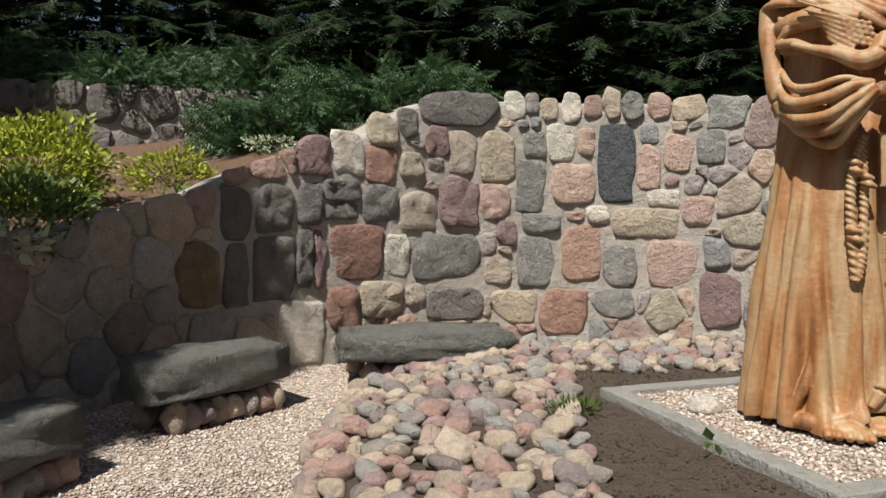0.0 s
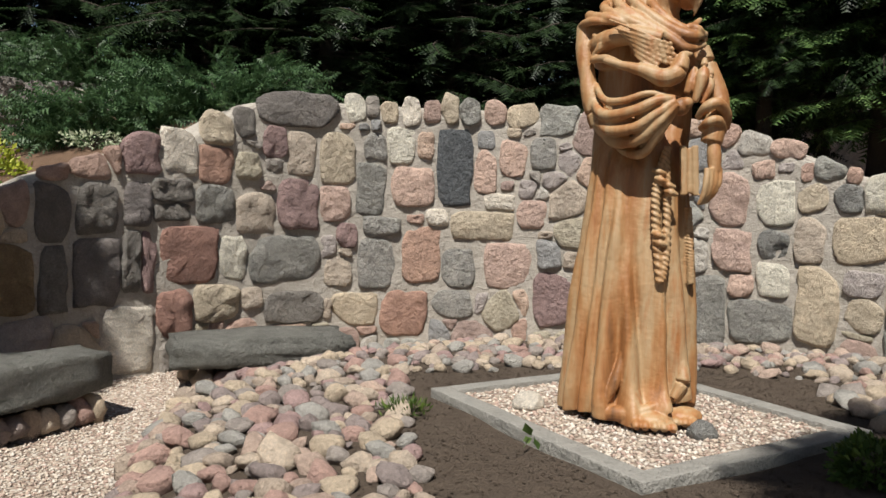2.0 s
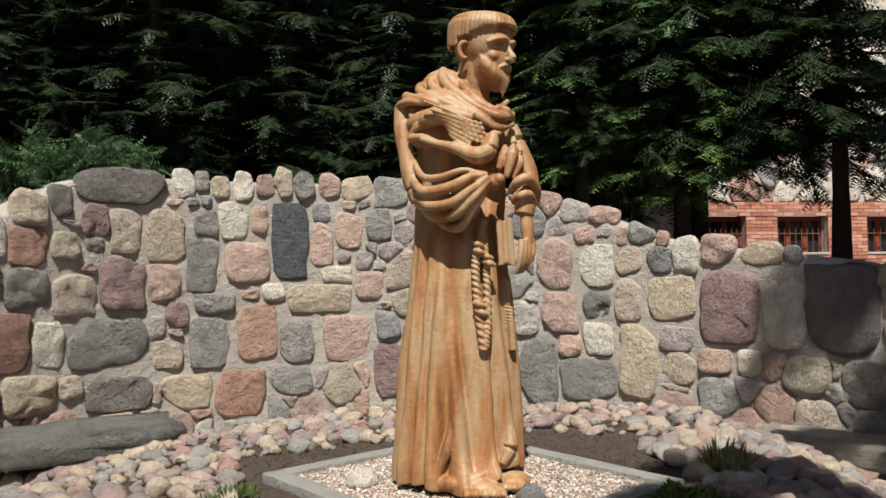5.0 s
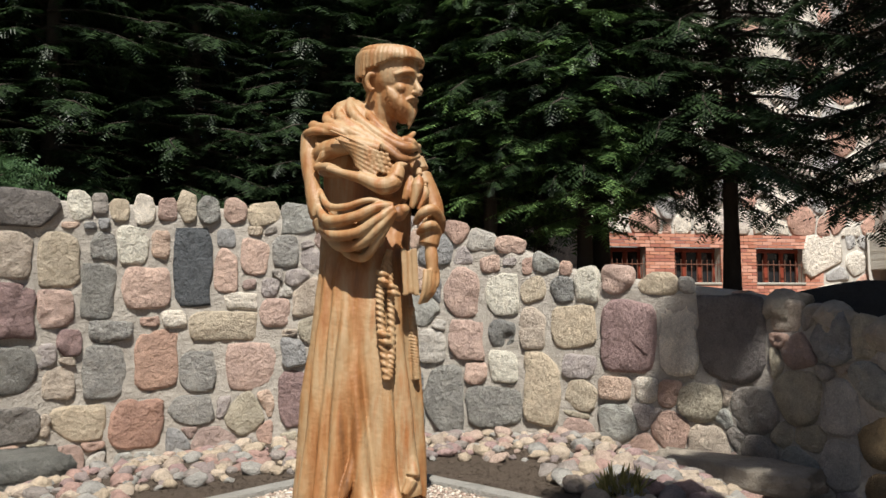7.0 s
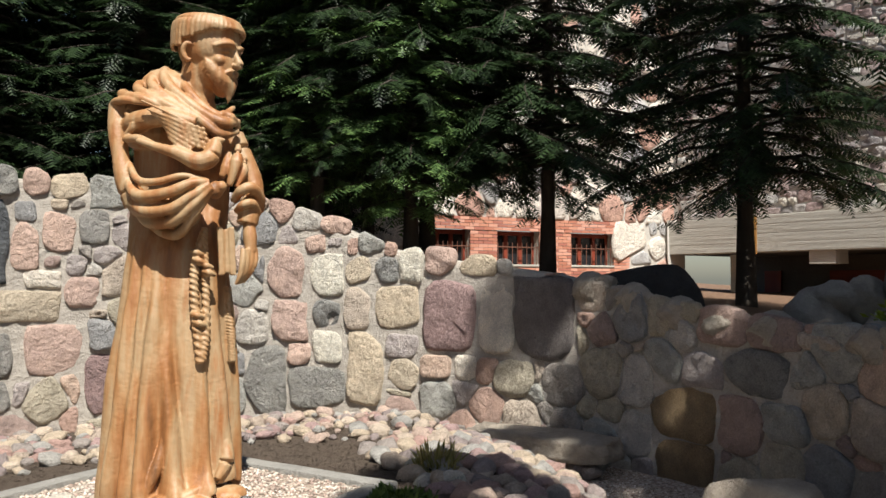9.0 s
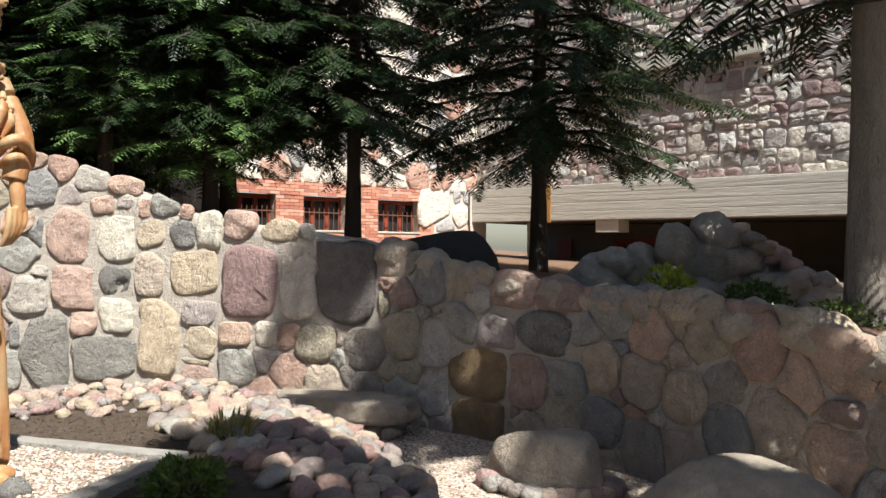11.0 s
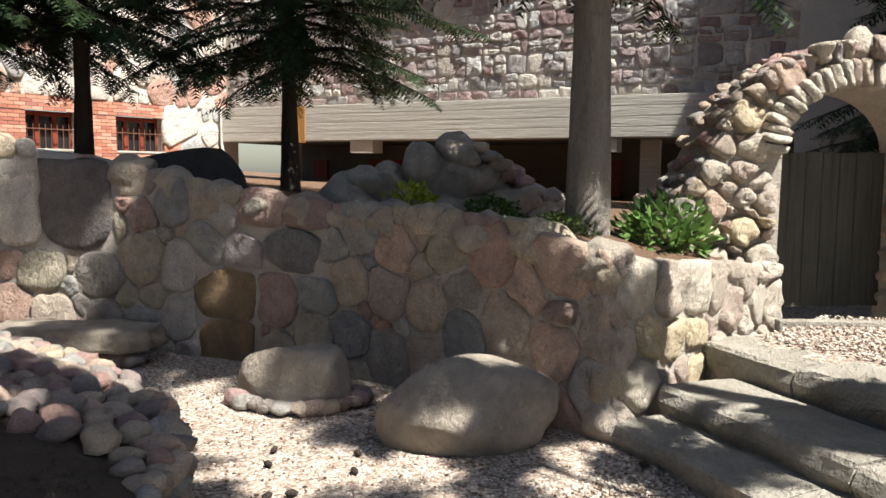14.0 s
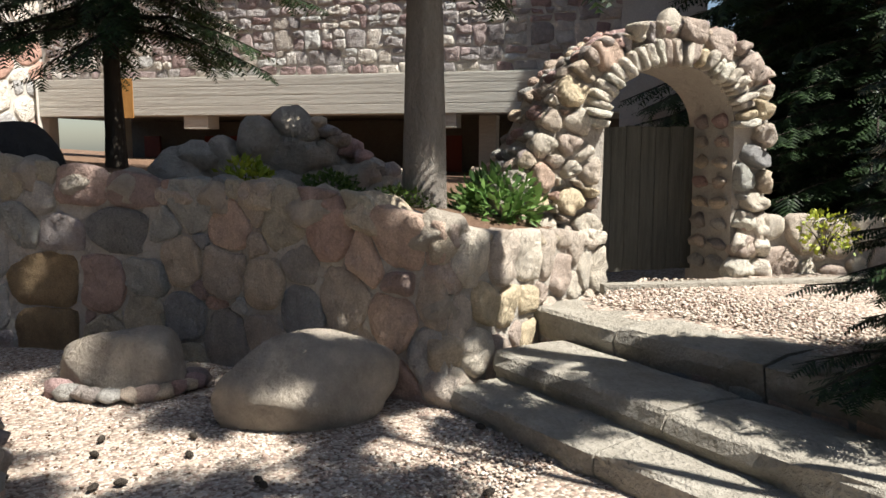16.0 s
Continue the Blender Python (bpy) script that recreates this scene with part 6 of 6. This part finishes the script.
def leaves(name, mat, parent, at, r, count, size, seed, shell=0.55, up=0.3, long=2.0):
    """A crown of folded leaves in an uneven oval."""
    rng = np.random.default_rng(seed)
    d = rng.normal(size=(count, 3))
    d /= np.linalg.norm(d, axis=1)[:, None]
    lump = 1 + 0.25 * np.sin(d[:, 0] * 5 + seed) * np.cos(d[:, 1] * 4) + 0.15 * np.sin(d[:, 2] * 9 + seed)
    p = d * (shell + (1 - shell) * rng.uniform(0, 1, count) ** 0.6)[:, None] * lump[:, None] * np.array(r) + np.array(at)
    w = d + rng.normal(0, 0.6, (count, 3)) + np.array([0, 0, up])
    w /= np.linalg.norm(w, axis=1)[:, None]
    s = np.cross(w, rng.normal(size=(count, 3)))
    s /= np.linalg.norm(s, axis=1)[:, None]
    n = np.cross(w, s)
    ln = (size * rng.uniform(0.6, 1.3, count))[:, None]
    mid = p + w * ln * 0.5
    v = np.stack([p, mid + s * ln / long / 2 + n * ln * 0.08, p + w * ln, mid - s * ln / long / 2 + n * ln * 0.08], 1).reshape(-1, 3)
    f = np.arange(len(v)).reshape(-1, 4)
    tri = np.concatenate([f[:, [0, 1, 2]], f[:, [0, 2, 3]]])
    return mesh_ob(name, v.tolist(), tri.tolist(), mat, parent)


def stems(parent, at, r, n, seed, mat=bark_dark, thick=0.008):
    rnd = random.Random(seed)
    bm = bmesh.new()
    for _ in range(n):
        a = rnd.uniform(0, 6.28)
        tube(bm, [(at[0], at[1], at[2] - r[2]), (at[0] + r[0] * 0.3 * math.cos(a), at[1] + r[1] * 0.3 * math.sin(a), at[2] - r[2] * 0.2), (at[0] + r[0] * 0.7 * math.cos(a), at[1] + r[1] * 0.7 * math.sin(a), at[2] + r[2] * rnd.uniform(0.1, 0.6))],
             [thick, thick * 0.7, thick * 0.3], 5, 1, 3)
    part("stem_cluster", bm, mat, parent)


def shrub(label, at, r, mat, count, size, seed, name="shrub", **kw):
    t = empty(name, label, "shrub")
    stems(t, at, r, 9, seed)
    leaves("foliage", mat, t, at, r, count, size, seed, **kw)
    return t


shrub("yellow-green leafy shrub on the wall's top", (-3.75, 7.2, 2.0), (0.75, 0.55, 0.42), leaf_yellow, 3800, 0.07, 81)
shrub("small yellow-green shrub behind the wall", (-2.8, 8.2, 1.95), (0.45, 0.35, 0.26), leaf_yellow, 1500, 0.06, 82)
shrub("dark green shrub overhanging the wall in shade", (-3.45, 6.4, 1.5), (0.6, 0.9, 0.42), leaf_box, 4200, 0.07, 83)
shrub("shrub with white-edged variegated leaves", (-3.15, 5.75, 1.42), (0.22, 0.25, 0.13), leaf_pale, 60, 0.13, 84)
shrub("low green creeping plant on the wall's top", (-2.45, 7.85, 1.7), (0.4, 0.3, 0.15), leaf_green, 1200, 0.05, 85)
shrub("pale flowering cushion plant between the capstones", (-1.75, 8.0, 2.3), (0.3, 0.18, 0.07), leaf_pale, 300, 0.04, 86)
shrub("bright yellow-green sprig on the terrace", (6.95, 2.12, 1.45), (0.2, 0.2, 0.18), leaf_yellow, 420, 0.085, 87)
shrub("bright green broad-leaved plant on the terrace", (7.35, -0.02, 1.22), (0.34, 0.34, 0.26), leaf_green, 1000, 0.12, 88, long=2.4, up=0.4)
shrub("clipped boxwood on the terrace", (7.0, 0.76, 1.26), (0.24, 0.24, 0.17), leaf_box, 1400, 0.04, 89)
shrub("dark low shrub on the terrace", (7.3, 1.48, 1.36), (0.26, 0.26, 0.17), leaf_box, 1000, 0.05, 90)
shrub("pale grey-leaved small plant on the terrace", (6.7, 1.25, 1.28), (0.2, 0.16, 0.08), leaf_pale, 220, 0.06, 91)
shrub("low dark green bush at the plinth's corner", (2.8, 3.12, 0.6), (0.2, 0.17, 0.13), leaf_box, 1100, 0.05, 92)
shrub("dry straw-coloured tuft among the cobbles", (3.7, 3.85, 0.58), (0.16, 0.13, 0.09), leaf_straw, 260, 0.10, 93, long=6.0, up=1.6)
shrub("small weed tuft by the kerb", (0.78, 4.42, 0.58), (0.13, 0.1, 0.05), leaf_box, 200, 0.05, 94, long=5.0, up=1.2)
shrub("small yellow-green plant by the gate wall", (8.2, -3.1, 0.95), (0.25, 0.25, 0.2), leaf_yellow, 300, 0.06, 95)
leaf = new("fallen_leaf")
tagged(leaf, "single green leaf lying on the kerb", "leaf")
leaves("blade", leaf_green, leaf, (1.33, 3.76, 0.6), (0.02, 0.02, 0.01), 5, 0.07, 4, long=1.4)


def juniper_bush(label, at, r, seed, branches=90, mat=None):
    t = empty("juniper", label, "shrub")
    rng = np.random.default_rng(seed)
    base, way, up, ln = [], [], [], []
    for i in range(branches):
        a = rng.uniform(0, 2 * math.pi)
        o = np.array([math.cos(a) * r[0], math.sin(a) * r[1], 0])
        lift = rng.uniform(0.15, 1.0)
        for k in range(14):
            t_ = (k + 1) / 14
            p = np.array(at) + o * t_ * rng.uniform(0.8, 1.0) + np.array([0, 0, r[2] * (lift * math.sin(t_ * 1.9) - 0.15 * t_)])
            for _ in range(2):
                base.append(p + rng.normal(0, 0.04, 3))
                way.append(o / np.linalg.norm(o) * 0.9 + np.array([0, 0, 0.5 - 0.5 * t_]) + rng.normal(0, 0.45, 3))
                up.append(rng.normal(size=3))
                ln.append(rng.uniform(0.14, 0.28))
    v, f = sprays(base, way, up, ln, 6, 0.25)
    mesh_ob("foliage", v.tolist(), f.tolist(), mat or juniper, t, smooth=False)
    stems(t, (at[0], at[1], at[2] + r[2] * 0.5), (r[0], r[1], r[2] * 0.5), 12, seed, thick=0.02)
    return t


juniper_bush("spreading feathery juniper above the wall", (-0.7, 9.9, 2.75), (1.3, 0.8, 0.7), 101, 120)
juniper_bush("spreading feathery juniper above the wall", (-2.0, 9.7, 2.3), (1.1, 0.8, 0.75), 102, 110)
j = juniper_bush("dark spreading juniper on the upper wall", (-5.0, 12.3, 3.3), (1.8, 1.0, 0.75), 103, 130)
juniper_bush("dark spreading juniper on the upper wall", (-7.6, 11.6, 3.3), (1.9, 1.0, 0.8), 104, 130)
juniper_bush("dark spreading juniper on the upper wall", (-3.0, 13.2, 3.3), (1.5, 1.0, 0.9), 105, 110)

# ---- rocks on the terrace ----
# silhouetted boulder: its shade is put into the stone's colour
boulder("boulder", "boulder behind the wall, coloured near black for its shade", (7.28, 4.85, 1.45), (0.75, 0.45, 0.66), -53, 44, stone_black, 0.12, 0.8, 4, 3)
grotto = empty("rock_grotto", "pile of large dark rocks with a sloping flank on the terrace", "rocks")


def pile():
    rnd = random.Random(8)
    big = [rock_mesh("rock", stone_boulder, 50 + k, (1, 0.8, 0.75), 0.35, 3, 0, 6) for k in range(5)]
    for k in range(60):
        f = rnd.uniform(0, 1)
        x, y = 8.35 + f * 0.95, 3.95 - f * 2.9
        top = float(np.interp(f, [0, 0.25, 0.45, 0.6, 1.0], [1.45, 1.8, 2.08, 1.98, 1.25]))
        z = rnd.uniform(1.0, top - 0.12)
        r = rnd.uniform(0.26, 0.42)
        ob = new("rock", rnd.choice(big))
        ob.parent = grotto
        ob.matrix_basis = pose(x + rnd.uniform(-0.1, 0.25), y, min(z, top - r * 0.5), rnd.uniform(-20, 20), rnd.uniform(-20, 20), rnd.uniform(0, 360)) @ Matrix.Scale(r, 4)
    ob = new("rock", big[0])
    ob.parent, ob.matrix_basis = grotto, pose(8.9, 2.3, 1.98, 0, 0, 30) @ Matrix.Scale(0.33, 4)
    for k in range(9):
        ob = new("rock", ROCKS[k])
        f = k / 8
        ob.parent, ob.matrix_basis = grotto, pose(8.85 + 0.3 * f, 2.05 - 1.0 * f, 2.02 - 0.72 * f, 0, 0, k * 40) @ Matrix.Scale(0.17, 4)


pile()
# ---- small stones ----
ob = new("rock", rock_mesh("white_rock", stone_pale, 91, (0.11, 0.085, 0.065), 0.2, 3, 0.6, 3))
ob.matrix_basis = pose(1.53, 4.45, 0.6, 0, 0, 20)
tagged(ob, "single white rounded stone on the plinth's gravel", "rock")
ob = new("rock", rock_mesh("grey_rock", stone_grey, 92, (0.085, 0.075, 0.07), 0.2, 3, 0.6, 3))
ob.matrix_basis = pose(2.28, 3.78, 0.59, 0, 0, 20)
tagged(ob, "small pinkish grey cobble on the plinth's gravel", "rock")
ob = new("rock", rock_mesh("white_rock", stone_pale, 95, (0.1, 0.09, 0.07), 0.2, 3, 0.6, 3))
ob.matrix_basis = pose(3.58, 3.55, 0.58, 0, 0, 20)
tagged(ob, "white rounded stone at the bed's edge", "rock")


def cones():
    rnd = random.Random(12)
    me = rock_mesh("cone", bark_dark, 96, (0.035, 0.02, 0.02), 0.3, 2, 0, 0)
    for _ in range(16):
        ob = new("pine_cone", me)
        ob.matrix_basis = pose(rnd.uniform(3.9, 5.6), rnd.uniform(-0.2, 2.6), 0.03, 0, 0, rnd.uniform(0, 360))
        tagged(ob, "brown fallen spruce cone on the gravel", "cone", "fallen cones")


cones()
